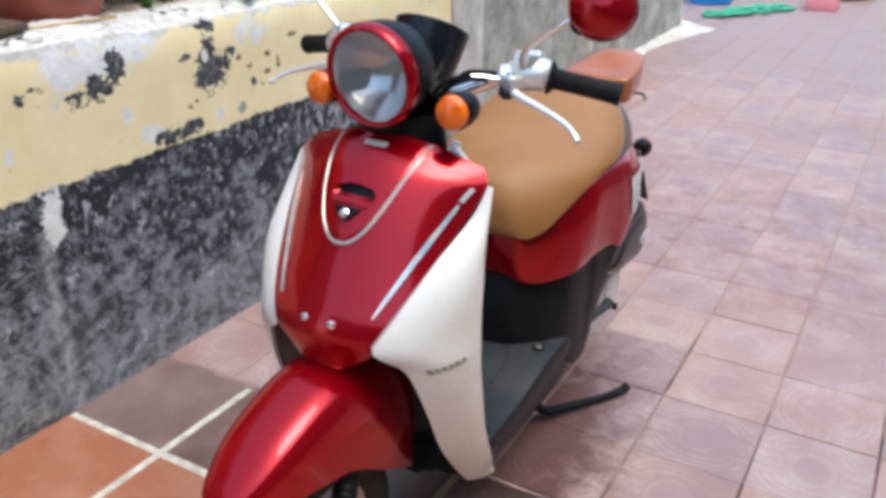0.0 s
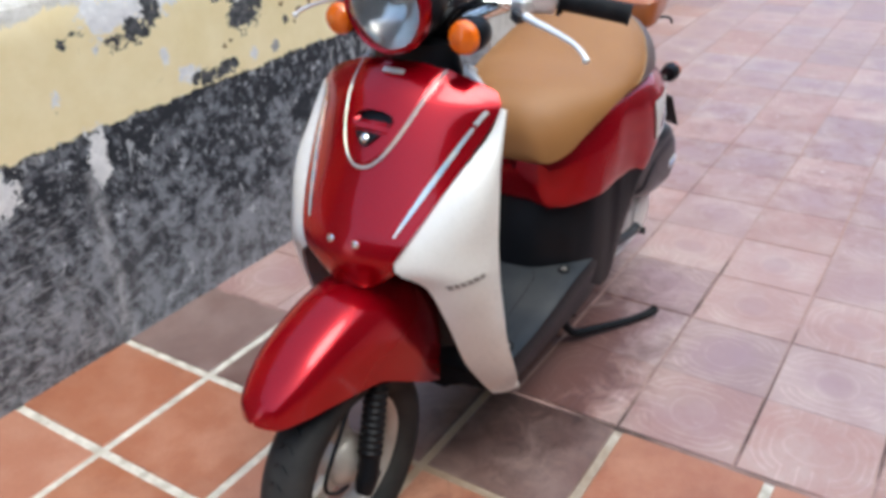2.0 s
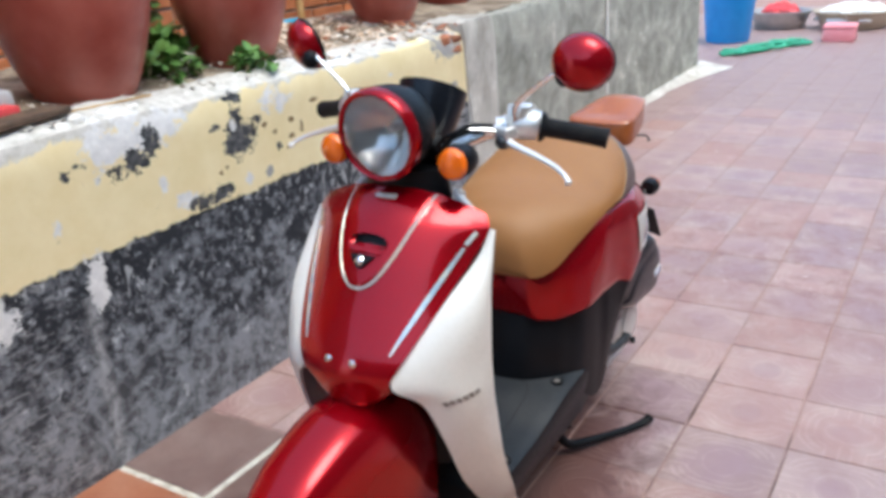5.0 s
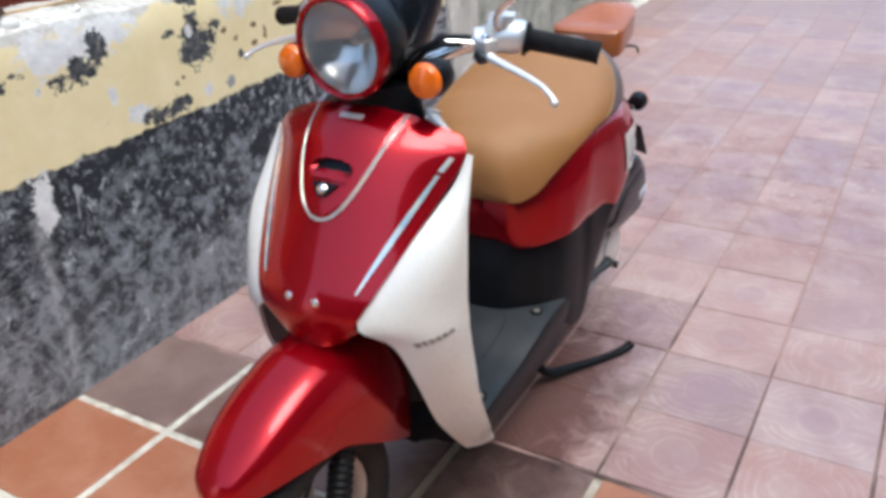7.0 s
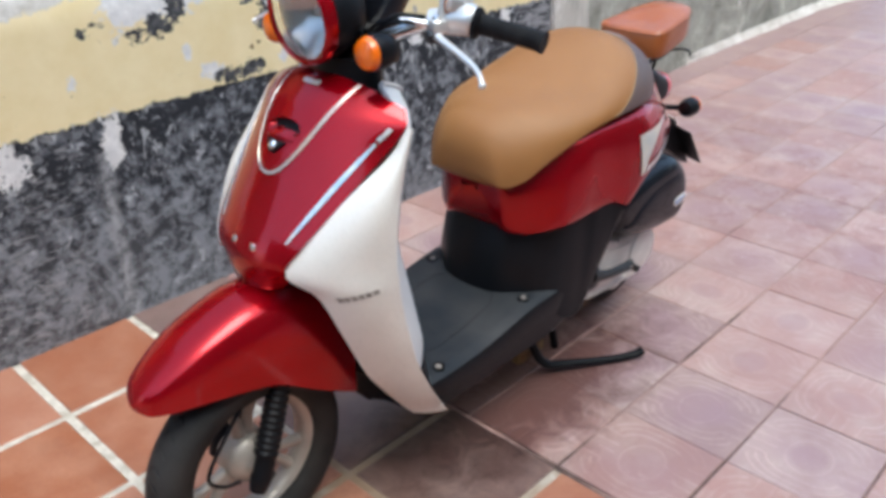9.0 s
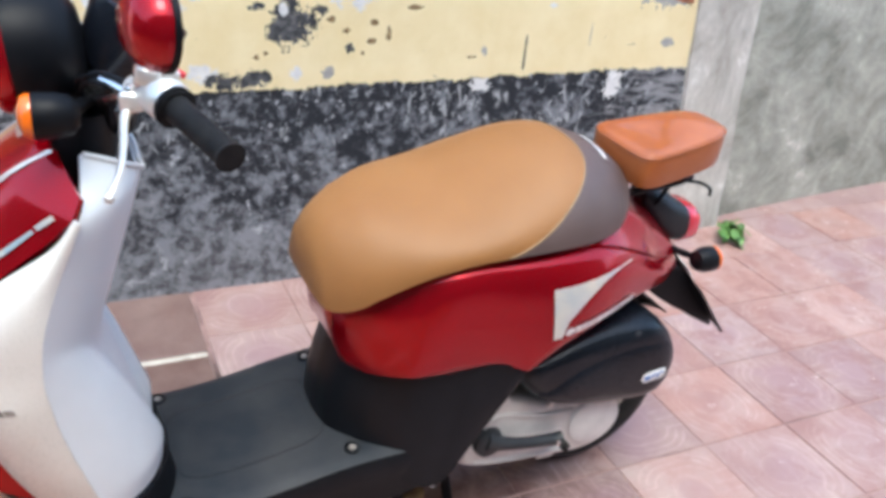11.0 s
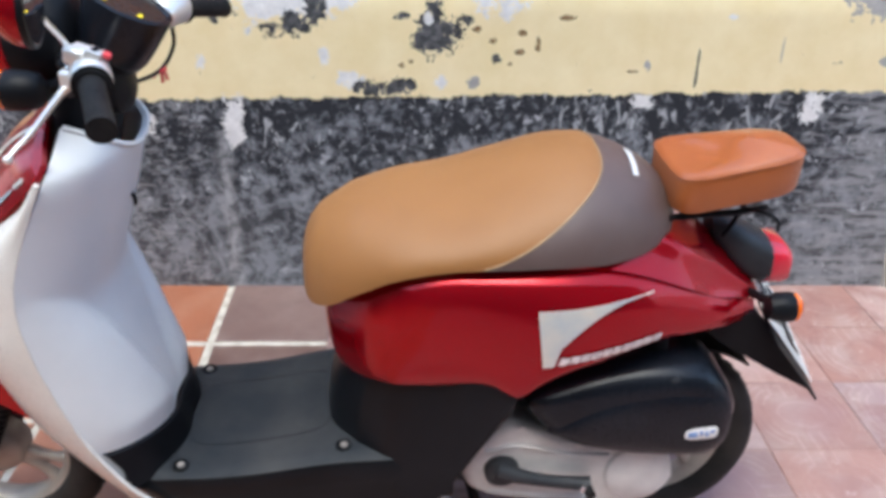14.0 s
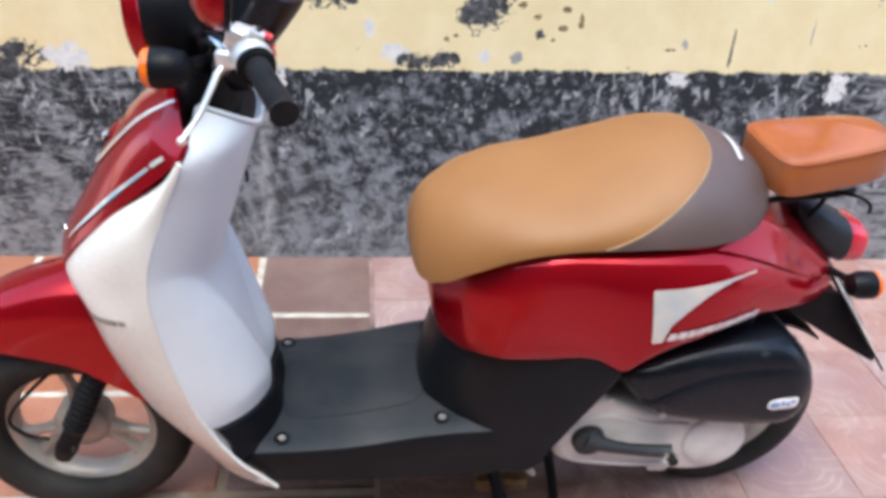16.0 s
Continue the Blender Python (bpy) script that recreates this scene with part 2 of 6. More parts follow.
        rubbed = math_node(n, l, "MULTIPLY", fans, ramp(n, l, worn, 0.40, 0.62, 0.05, 1.0))
        col = mixc(n, l, math_node(n, l, "MULTIPLY", rubbed, 0.34), col, (0.58, 0.41, 0.38))
        height = math_node(n, l, "ADD", math_node(n, l, "MULTIPLY", fans, 1.0), math_node(n, l, "MULTIPLY", grain, 0.35))
    if rings:
        place = n.new("ShaderNodeSeparateXYZ")
        l.new(pos, place.inputs[0])
        east = math_node(n, l, "MULTIPLY", ramp(n, l, place.outputs[0], 1.1, 1.7), ramp(n, l, place.outputs[0], 3.2, 2.3))
        mottle = noise_node(n, l, pos, 11, 6, 0.7, 0.5)
        col = mixc(n, l, math_node(n, l, "MULTIPLY", east, ramp(n, l, mottle, 0.47, 0.62, 0.0, 0.6)), col, (c1[0] * 0.62, c1[1] * 0.50, c1[2] * 0.52))
        splash = ramp(n, l, noise_node(n, l, pos, 26, 7, 0.75, 0.3), 0.605, 0.67)
        col = mixc(n, l, math_node(n, l, "MULTIPLY", splash, ramp(n, l, place.outputs[0], 1.1, 1.8, 0.12, 0.65)), col, (0.66, 0.55, 0.50))
    # grime where the scooter is always parked, with its floor shade painted in
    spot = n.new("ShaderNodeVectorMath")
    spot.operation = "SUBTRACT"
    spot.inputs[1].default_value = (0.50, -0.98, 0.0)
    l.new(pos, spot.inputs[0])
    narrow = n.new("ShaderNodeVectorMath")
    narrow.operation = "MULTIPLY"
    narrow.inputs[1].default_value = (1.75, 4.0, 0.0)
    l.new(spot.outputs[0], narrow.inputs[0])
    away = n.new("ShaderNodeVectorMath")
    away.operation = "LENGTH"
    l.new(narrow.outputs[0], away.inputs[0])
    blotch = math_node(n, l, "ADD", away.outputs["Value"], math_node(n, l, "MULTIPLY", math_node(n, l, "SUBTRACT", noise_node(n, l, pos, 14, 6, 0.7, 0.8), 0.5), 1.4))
    grime_shade = ramp(n, l, blotch, 1.0, 0.40, 0.0, 0.94)
    col = mixc(n, l, grime_shade, col, (c1[0] * 0.25, c1[1] * 0.19, c1[2] * 0.19))
    l.new(col, p.inputs["Base Color"])
    l.new(ramp(n, l, worn, 0.3, 0.7, 0.36, 0.60), p.inputs["Roughness"])
    bump(n, l, p, height, 0.35, 0.0025)
    return m


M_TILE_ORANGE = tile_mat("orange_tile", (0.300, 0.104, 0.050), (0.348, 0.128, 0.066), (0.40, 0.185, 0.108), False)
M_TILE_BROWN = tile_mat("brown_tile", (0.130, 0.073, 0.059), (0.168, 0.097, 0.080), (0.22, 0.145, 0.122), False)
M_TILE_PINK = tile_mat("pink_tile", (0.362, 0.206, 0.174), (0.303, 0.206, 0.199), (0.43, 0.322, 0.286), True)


def grout_mat():
    m, n, l, p = nodes_of("grout")
    pos = n.new("ShaderNodeNewGeometry").outputs["Position"]
    sep = n.new("ShaderNodeSeparateXYZ")
    l.new(pos, sep.inputs[0])
    side = ramp(n, l, sep.outputs[0], 0.306, 0.312)
    a = noise_node(n, l, pos, 30, 5)
    pale = mixc(n, l, ramp(n, l, a, 0.35, 0.65), (0.36, 0.32, 0.26), (0.58, 0.54, 0.46))
    dark = mixc(n, l, ramp(n, l, a, 0.35, 0.65), (0.055, 0.035, 0.03), (0.14, 0.09, 0.08))
    filled = math_node(n, l, "ADD", noise_node(n, l, pos, 2.6, 4, 0.65), ramp(n, l, sep.outputs[0], 0.9, 2.0, 0.0, 0.26))
    dark = mixc(n, l, ramp(n, l, filled, 0.42, 0.60, 0.0, 0.92), dark, (0.35, 0.225, 0.20))
    # browner joints by the scooter: stain and painted shade, as on the tiles
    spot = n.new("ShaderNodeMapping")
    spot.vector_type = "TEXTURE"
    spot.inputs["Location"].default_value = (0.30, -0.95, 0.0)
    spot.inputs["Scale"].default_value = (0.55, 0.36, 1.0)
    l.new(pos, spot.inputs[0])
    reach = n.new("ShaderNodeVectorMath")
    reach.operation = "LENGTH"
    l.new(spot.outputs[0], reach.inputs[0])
    stain_shade = ramp(n, l, math_node(n, l, "ADD", reach.outputs["Value"], math_node(n, l, "MULTIPLY", math_node(n, l, "SUBTRACT", noise_node(n, l, pos, 9, 5), 0.5), 1.2)), 1.15, 0.6, 0.0, 0.8)
    pale = mixc(n, l, stain_shade, pale, (0.20, 0.125, 0.07))
    l.new(mixc(n, l, side, pale, dark), p.inputs["Base Color"])
    p.inputs["Roughness"].default_value = 0.95
    bump(n, l, p, noise_node(n, l, pos, 200, 3), 0.5, 0.003)
    return m


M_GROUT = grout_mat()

# flaked places on the painted wall: x, z, half width, half height, kind (0 pale undercoat, 1 old black, 2 grey plaster, 3 brown scrape)
FLAKES = [
    (0.065, 0.480, 0.026, 0.062, 0), (0.16, 0.775, 0.055, 0.058, 0), (0.24, 0.790, 0.090, 0.050, 0), (0.34, 0.808, 0.065, 0.032, 0), (0.288, 0.768, 0.024, 0.038, 1), (0.240, 0.738, 0.040, 0.026, 1), (0.175, 0.722, 0.034, 0.022, 1), (0.085, 0.755, 0.030, 0.012, 1), (0.050, 0.745, 0.022, 0.012, 1),
    (0.580, 0.822, 0.030, 0.008, 1), (0.582, 0.782, 0.022, 0.042, 1), (0.558, 0.700, 0.036, 0.028, 1), (0.588, 0.716, 0.046, 0.044, 1), (0.617, 0.732, 0.038, 0.030, 1), (0.648, 0.746, 0.024, 0.011, 1), (0.566, 0.752, 0.009, 0.014, 0), (0.372, 0.597, 0.034, 0.022, 0), (-0.185, 0.488, 0.045, 0.052, 0),
    (0.735, 0.79, 0.050, 0.034, 0), (1.02, 0.855, 0.13, 0.020, 0), (1.118, 0.545, 0.030, 0.016, 0), (1.568, 0.535, 0.026, 0.034, 0),
    (-0.725, 0.655, 0.045, 0.045, 1), (-0.665, 0.615, 0.055, 0.045, 1), (-0.70, 0.56, 0.045, 0.050, 1), (-0.555, 0.555, 0.075, 0.038, 1), (-0.805, 0.545, 0.050, 0.080, 0), (-0.78, 0.60, 0.040, 0.035, 0), (0.305, 0.655, 0.013, 0.022, 0),
    (0.46, 0.578, 0.07, 0.022, 1), (1.70, 0.818, 0.105, 0.048, 2), (-0.45, 0.80, 0.13, 0.05, 0), (0.0, 0.64, 0.012, 0.02, 0),
    (0.733, 0.652, 0.013, 0.011, 1), (0.502, 0.756, 0.018, 0.008, 1), (1.249, 0.632, 0.003, 0.045, 1), (-0.42, 0.565, 0.05, 0.03, 0),
    (0.500, 0.636, 0.008, 0.008, 3), (0.521, 0.643, 0.008, 0.006, 3), (0.798, 0.720, 0.010, 0.007, 3), (0.838, 0.690, 0.006, 0.018, 3), (0.795, 0.671, 0.010, 0.006, 3), (0.686, 0.727, 0.012, 0.008, 3), (0.723, 0.699, 0.011, 0.009, 3),
    (0.906, 0.757, 0.022, 0.006, 3), (0.772, 0.640, 0.006, 0.005, 3), (0.600, 0.592, 0.016, 0.018, 0), (0.683, 0.590, 0.014, 0.016, 2), (1.120, 0.640, 0.008, 0.014, 2), (1.085, 0.625, 0.014, 0.003, 3), (0.772, 0.790, 0.040, 0.020, 0), (1.460, 0.685, 0.0015, 0.030, 2), (1.318, 0.764, 0.010, 0.007, 0), (1.74, 0.66, 0.022, 0.012, 2),
]


def wall_mat():
    m, n, l, p = nodes_of("flaking_two_tone_paint")
    pos = n.new("ShaderNodeNewGeometry").outputs["Position"]
    sep = n.new("ShaderNodeSeparateXYZ")
    l.new(pos, sep.inputs[0])
    X, Z = sep.outputs[0], sep.outputs[2]
    n1 = noise_node(n, l, pos, 9, 6, 0.65)
    n2 = noise_node(n, l, pos, 38, 6, 0.7)
    n3 = noise_node(n, l, pos, 120, 4, 0.6)
    n5 = noise_node(n, l, pos, 17, 3, 0.5, 0.8)
    yellow = mixc(n, l, ramp(n, l, n1, 0.35, 0.7), (0.725, 0.60, 0.335), (0.79, 0.68, 0.42))
    yellow = mixc(n, l, ramp(n, l, n3, 0.55, 0.75, 0.0, 0.35), yellow, (0.72, 0.62, 0.42))
    specks = ramp(n, l, noise_node(n, l, pos, 30, 6, 0.75, 0.5), 0.68, 0.69)
    yellow = mixc(n, l, specks, yellow, (0.10, 0.10, 0.10))
    stretch = n.new("ShaderNodeMapping")
    stretch.inputs["Scale"].default_value = (0.85, 1.0, 0.85)
    stretch.inputs["Rotation"].default_value = (0, 0.35, 0)
    l.new(pos, stretch.inputs[0])
    n4 = noise_node(n, l, stretch.outputs[0], 34, 9, 0.74, 0.1)
    n6 = noise_node(n, l, stretch.outputs[0], 13, 6, 0.6, 0.3)
    both = math_node(n, l, "ADD", math_node(n, l, "MULTIPLY", n4, 0.6), math_node(n, l, "MULTIPLY", n6, 0.4))
    fade = math_node(n, l, "ADD", both, ramp(n, l, Z, 0.20, 0.55, 0.020, -0.040))
    black = mixc(n, l, ramp(n, l, fade, 0.465, 0.575), (0.011, 0.013, 0.018), (0.21, 0.22, 0.24))
    flecks = noise_node(n, l, stretch.outputs[0], 36, 7, 0.66, 0.3)
    clusters = ramp(n, l, noise_node(n, l, pos, 7, 3), 0.38, 0.66, -0.07, 0.05)
    black = mixc(n, l, ramp(n, l, math_node(n, l, "ADD", flecks, clusters), 0.585, 0.67), black, (0.38, 0.39, 0.41))
    brush = n.new("ShaderNodeMapping")
    brush.inputs["Scale"].default_value = (1.6, 1.0, 0.72)
    brush.inputs["Rotation"].default_value = (0, -0.5, 0)
    l.new(pos, brush.inputs[0])
    strokes = math_node(n, l, "ADD", noise_node(n, l, brush.outputs[0], 30, 4, 0.55, 0.6), ramp(n, l, Z, 0.30, 0.44, -0.12, 0.0))
    strokes = math_node(n, l, "ADD", strokes, ramp(n, l, noise_node(n, l, pos, 3.2, 2), 0.40, 0.60, -0.05, 0.03))
    black = mixc(n, l, ramp(n, l, strokes, 0.565, 0.63, 0.0, 0.75), black, (0.42, 0.43, 0.44))
    dust = noise_node(n, l, pos, 5, 4)
    black = mixc(n, l, ramp(n, l, math_node(n, l, "SUBTRACT", dust, Z), 0.18, 0.5, 0.0, 0.22), black, (0.28, 0.28, 0.29))
    # trowelled grey skim over the black towards the pier
    comb = n.new("ShaderNodeMapping")
    comb.inputs["Scale"].default_value = (0.3, 1.0, 1.6)
    l.new(pos, comb.inputs[0])
    skim = math_node(n, l, "ADD", noise_node(n, l, comb.outputs[0], 26, 6, 0.65), ramp(n, l, X, 1.25, 1.75, -0.25, 0.06))
    black = mixc(n, l, ramp(n, l, skim, 0.48, 0.62, 0.0, 0.75), black, (0.30, 0.30, 0.31))
    ridges = n.new("ShaderNodeMapping")
    ridges.inputs["Scale"].default_value = (0.55, 1.0, 1.9)
    l.new(pos, ridges.inputs[0])
    swept = math_node(n, l, "ADD", noise_node(n, l, ridges.outputs[0], 30, 6, 0.65, 0.6), ramp(n, l, X, -0.05, 0.10, 0.02, -0.30))
    black = mixc(n, l, ramp(n, l, swept, 0.54, 0.63, 0.0, 0.55), black, (0.33, 0.33, 0.34))
    tilt = math_node(n, l, "SUBTRACT", Z, math_node(n, l, "MULTIPLY", math_node(n, l, "SUBTRACT", X, 0.7), 0.021))
    edge = math_node(n, l, "ADD", tilt, math_node(n, l, "ADD", math_node(n, l, "MULTIPLY", math_node(n, l, "SUBTRACT", n1, 0.5), 0.05), math_node(n, l, "MULTIPLY", math_node(n, l, "SUBTRACT", n2, 0.5), 0.035)))
    col = mixc(n, l, ramp(n, l, edge, 0.556, 0.561), black, yellow)
    pale = mixc(n, l, ramp(n, l, n2, 0.35, 0.7), (0.57, 0.56, 0.55), (0.80, 0.79, 0.77))
    oldblack = mixc(n, l, ramp(n, l, n2, 0.45, 0.7), (0.030, 0.032, 0.036), (0.20, 0.20, 0.20))
    grey = mixc(n, l, ramp(n, l, n2, 0.35, 0.7), (0.27, 0.26, 0.25), (0.42, 0.40, 0.38))
    scrape = mixc(n, l, ramp(n, l, n3, 0.4, 0.6), (0.14, 0.085, 0.04), (0.30, 0.19, 0.09))
    # crumbling top edge and small chips
    top = math_node(n, l, "ADD", tilt, math_node(n, l, "MULTIPLY", math_node(n, l, "SUBTRACT", n1, 0.5), 0.09))
    top = math_node(n, l, "ADD", top, math_node(n, l, "MULTIPLY", math_node(n, l, "SUBTRACT", n2, 0.5), 0.05))
    crown = mixc(n, l, ramp(n, l, n2, 0.35, 0.7), (0.40, 0.375, 0.33), (0.66, 0.635, 0.59))
    col = mixc(n, l, ramp(n, l, top, 0.826, 0.834), col, crown)
    chips = ramp(n, l, noise_node(n, l, pos, 16, 5, 0.75), 0.715, 0.722)
    col = mixc(n, l, chips, col, pale)
    relief = chips
    wob = math_node(n, l, "ADD", math_node(n, l, "MULTIPLY", math_node(n, l, "SUBTRACT", n2, 0.5), 4.5), math_node(n, l, "MULTIPLY", math_node(n, l, "SUBTRACT", n5, 0.5), 5.0))
    wob = math_node(n, l, "ADD", wob, math_node(n, l, "MULTIPLY", math_node(n, l, "SUBTRACT", n3, 0.5), 4.0))
    for x, z, a, b, kind in FLAKES:
        dx = math_node(n, l, "DIVIDE", math_node(n, l, "SUBTRACT", X, x), a)
        dz = math_node(n, l, "DIVIDE", math_node(n, l, "SUBTRACT", Z, z), b)
        d = math_node(n, l, "ADD", math_node(n, l, "MULTIPLY", dx, dx), math_node(n, l, "MULTIPLY", dz, dz))
        mask = ramp(n, l, math_node(n, l, "ADD", d, wob), 1.06, 0.98)
        col = mixc(n, l, mask, col, (pale, oldblack, grey, scrape)[kind])
        relief = math_node(n, l, "MAXIMUM", relief, mask)
    # a long run of pale cement down to the floor
    run = math_node(n, l, "ABSOLUTE", math_node(n, l, "ADD", math_node(n, l, "SUBTRACT", X, 0.035), math_node(n, l, "MULTIPLY", math_node(n, l, "SUBTRACT", n1, 0.5), 0.12)))
    low = math_node(n, l, "LESS_THAN", Z, 0.46)
    col = mixc(n, l, math_node(n, l, "MULTIPLY", math_node(n, l, "MULTIPLY", ramp(n, l, run, 0.03, 0.004), low), ramp(n, l, n2, 0.35, 0.6, 0.1, 0.75)), col, (0.40, 0.40, 0.41))
    l.new(col, p.inputs["Base Color"])
    p.inputs["Roughness"].default_value = 0.85
    bump(n, l, p, math_node(n, l, "SUBTRACT", math_node(n, l, "MULTIPLY", n2, 0.5), relief), 0.5, 0.004)
    return m


def old_cement(name, c1, c2, c3, drip, scale=8):
    m, n, l, p = nodes_of(name)
    pos = n.new("ShaderNodeNewGeometry").outputs["Position"]
    st = n.new("ShaderNodeMapping")
    st.inputs["Scale"].default_value = (1, 1, drip)
    l.new(pos, st.inputs[0])
    a = noise_node(n, l, st.outputs[0], scale, 7, 0.7, 0.4)
    b = noise_node(n, l, pos, 45, 5, 0.65)
    col = mixc(n, l, ramp(n, l, a, 0.35, 0.6), c1, c2)
    col = mixc(n, l, ramp(n, l, math_node(n, l, "ADD", a, math_node(n, l, "MULTIPLY", b, 0.3)), 0.74, 0.84), col, c3)
    l.new(col, p.inputs["Base Color"])
    p.inputs["Roughness"].default_value = 0.92
    bump(n, l, p, b, 0.6, 0.006)
    return m


M_WALL = wall_mat()
M_PILLAR = old_cement("limewashed_cement", (0.26, 0.235, 0.20), (0.54, 0.52, 0.47), (0.74, 0.72, 0.68), 0.5, 6)
M_MOSSY = old_cement("mossy_cement", (0.18, 0.18, 0.15), (0.40, 0.395, 0.34), (0.62, 0.60, 0.54), 1.15, 4.5)
M_ROUGHPIL = old_cement("rough_beige_cement", (0.15, 0.14, 0.125), (0.31, 0.295, 0.265), (0.50, 0.485, 0.455), 0.8)

# ---- shape helpers ----


def part(name, bm, material, parent, label=""):
    me = bpy.data.meshes.new(name)
    bmesh.ops.recalc_face_normals(bm, faces=bm.faces)
    bm.to_mesh(me)
    bm.free()
    for f in me.polygons:
        f.use_smooth = True
    me.set_sharp_from_angle(angle=radians(38))
    me.materials.append(material)
    ob = new(name, me)
    if parent is not None:
        ob.parent = parent
    if label:
        tagged(ob, label)
    return ob


def base(name, at=(0, 0, 0)):
    e = new(name)
    e.empty_display_size = 0.1
    e.location = at
    return e


def spline(ctrl, n):
    """n samples of a smooth curve through the control rows."""
    c = np.array(ctrl, float)
    c = np.vstack([2 * c[0] - c[1], c, 2 * c[-1] - c[-2]])
    out = []
    for u in np.linspace(0, len(c) - 3 - 1e-9, n):
        i = int(u)
        f = u - i
        a, b, d, e = c[i], c[i + 1], c[i + 2], c[i + 3]
        out.append(0.5 * (2 * b + (d - a) * f + (2 * a - 5 * b + 4 * d - e) * f * f + (3 * b - a - 3 * d + e) * f ** 3))
    return np.array(out)


def at_key(ctrl, key, col=0):
    """Row of the control table at a value of one rising column, smooth in between."""
    c = np.array(ctrl, float)
    k = c[:, col]
    key = min(max(key, k[0]), k[-1])
    i = int(min(max(np.searchsorted(k, key) - 1, 0), len(k) - 2))
    f = (key - k[i]) / (k[i + 1] - k[i])
    p0, p1 = c[max(i - 1, 0)], c[i]
    p2, p3 = c[i + 1], c[min(i + 2, len(c) - 1)]
    m1 = (p2 - p0) / max(p2[col] - p0[col], 1e-6) * (p2[col] - p1[col])
    m2 = (p3 - p1) / max(p3[col] - p1[col], 1e-6) * (p2[col] - p1[col])
    return (2 * f ** 3 - 3 * f * f + 1) * p1 + (f ** 3 - 2 * f * f + f) * m1 + (-2 * f ** 3 + 3 * f * f) * p2 + (f ** 3 - f * f) * m2


def loft(rings, closed=True, caps=True, bm=None):
    bm = bm or bmesh.new()
    rows = [[bm.verts.new(tuple(p)) for p in r] for r in rings]
    k = len(rows[0])
    for a, b in zip(rows, rows[1:]):
        for j in range(k if closed else k - 1):
            bm.faces.new((a[j], a[(j + 1) % k], b[(j + 1) % k], b[j]))
    if caps and closed:
        bm.faces.new(rows[0])
        bm.faces.new(rows[-1][::-1])
    return bm


def shell(grid, thick, bm=None):
    """A sheet of some thickness from a grid of points; thickness goes against the grid's normal."""
    g = np.array([[tuple(p) for p in r] for r in grid], float)
    du, dv = np.gradient(g, axis=0), np.gradient(g, axis=1)
    nn = np.cross(du, dv)
    nn /= np.maximum(np.linalg.norm(nn, axis=2, keepdims=True), 1e-9)
    h = g - nn * thick
    bm = bm or bmesh.new()
    a = [[bm.verts.new(p) for p in r] for r in g]
    b = [[bm.verts.new(p) for p in r] for r in h]
    R, C = len(a), len(a[0])
    for i in range(R - 1):
        for j in range(C - 1):
            bm.faces.new((a[i][j], a[i + 1][j], a[i + 1][j + 1], a[i][j + 1]))
            bm.faces.new((b[i][j], b[i][j + 1], b[i + 1][j + 1], b[i + 1][j]))
    edge = [(i, 0) for i in range(R)] + [(R - 1, j) for j in range(1, C)] + [(i, C - 1) for i in range(R - 2, -1, -1)] + [(0, j) for j in range(C - 2, 0, -1)]
    for (i, j), (p, q) in zip(edge, edge[1:] + edge[:1]):
        bm.faces.new((a[i][j], a[p][q], b[p][q], b[i][j]))
    return bm


def tube(points, radius, seg=12, n=None, bm=None, flat=1.0):
    """A round bar along a smooth line; radius one number or one a control point."""
    ctrl = np.array(points, float)
    rad = np.full(len(ctrl), radius, float) if np.isscalar(radius) else np.array(radius, float)
    n = n or max(2, 6 * (len(ctrl) - 1) + 1)
    if len(ctrl) == 2:
        pts = np.array([ctrl[0] + (ctrl[1] - ctrl[0]) * f for f in np.linspace(0, 1, n)])
        rr = np.interp(np.linspace(0, 1, n), [0, 1], rad)
    else:
        both = spline(np.hstack([ctrl, rad[:, None]]), n)
        pts, rr = both[:, :3], both[:, 3]
    rings = []
    side = None
    for i, p in enumerate(pts):
        t = Vector(pts[min(i + 1, n - 1)] - pts[max(i - 1, 0)]).normalized()
        if side is None:
            side = t.orthogonal().normalized()
        side = (side - t * side.dot(t)).normalized()
        up = t.cross(side)
        rings.append([Vector(p) + float(rr[i]) * (math.cos(a) * side + flat * math.sin(a) * up) for a in np.linspace(0, 2 * math.pi, seg, endpoint=False)])
    return loft(rings, bm=bm)


def lathe(profile, seg=40, m=None, bm=None, closed=False, caps=True):
    """Turned round z: rows of radius and height; then placed by m."""
    m = m or Matrix()
    rings = []
    for r, z in profile:
        rings.append([m @ Vector((max(r, 1e-5) * math.cos(a), max(r, 1e-5) * math.sin(a), z)) for a in np.linspace(0, 2 * math.pi, seg, endpoint=False)])
    if closed:
        rings.append(rings[0])
        bm = loft(rings, caps=False, bm=bm)
        bmesh.ops.remove_doubles(bm, verts=bm.verts, dist=1e-6)
        return bm
    return loft(rings, caps=caps, bm=bm)


def block(x0, x1, y0, y1, z0, z1, bev=0.0, seg=2, bm=None):
    own = bmesh.new()
    bmesh.ops.create_cube(own, size=1)
    for v in own.verts:
        v.co = Vector(((x0 + x1) / 2 + v.co.x * (x1 - x0), (y0 + y1) / 2 + v.co.y * (y1 - y0), (z0 + z1) / 2 + v.co.z * (z1 - z0)))
    if bev:
        bmesh.ops.bevel(own, geom=own.edges[:], offset=bev, segments=seg, affect="EDGES", profile=0.5)
    if bm is None:
        return own
    me = bpy.data.meshes.new("tmp")
    own.to_mesh(me)
    own.free()
    bm.from_mesh(me)
    bpy.data.meshes.remove(me)
    return bm


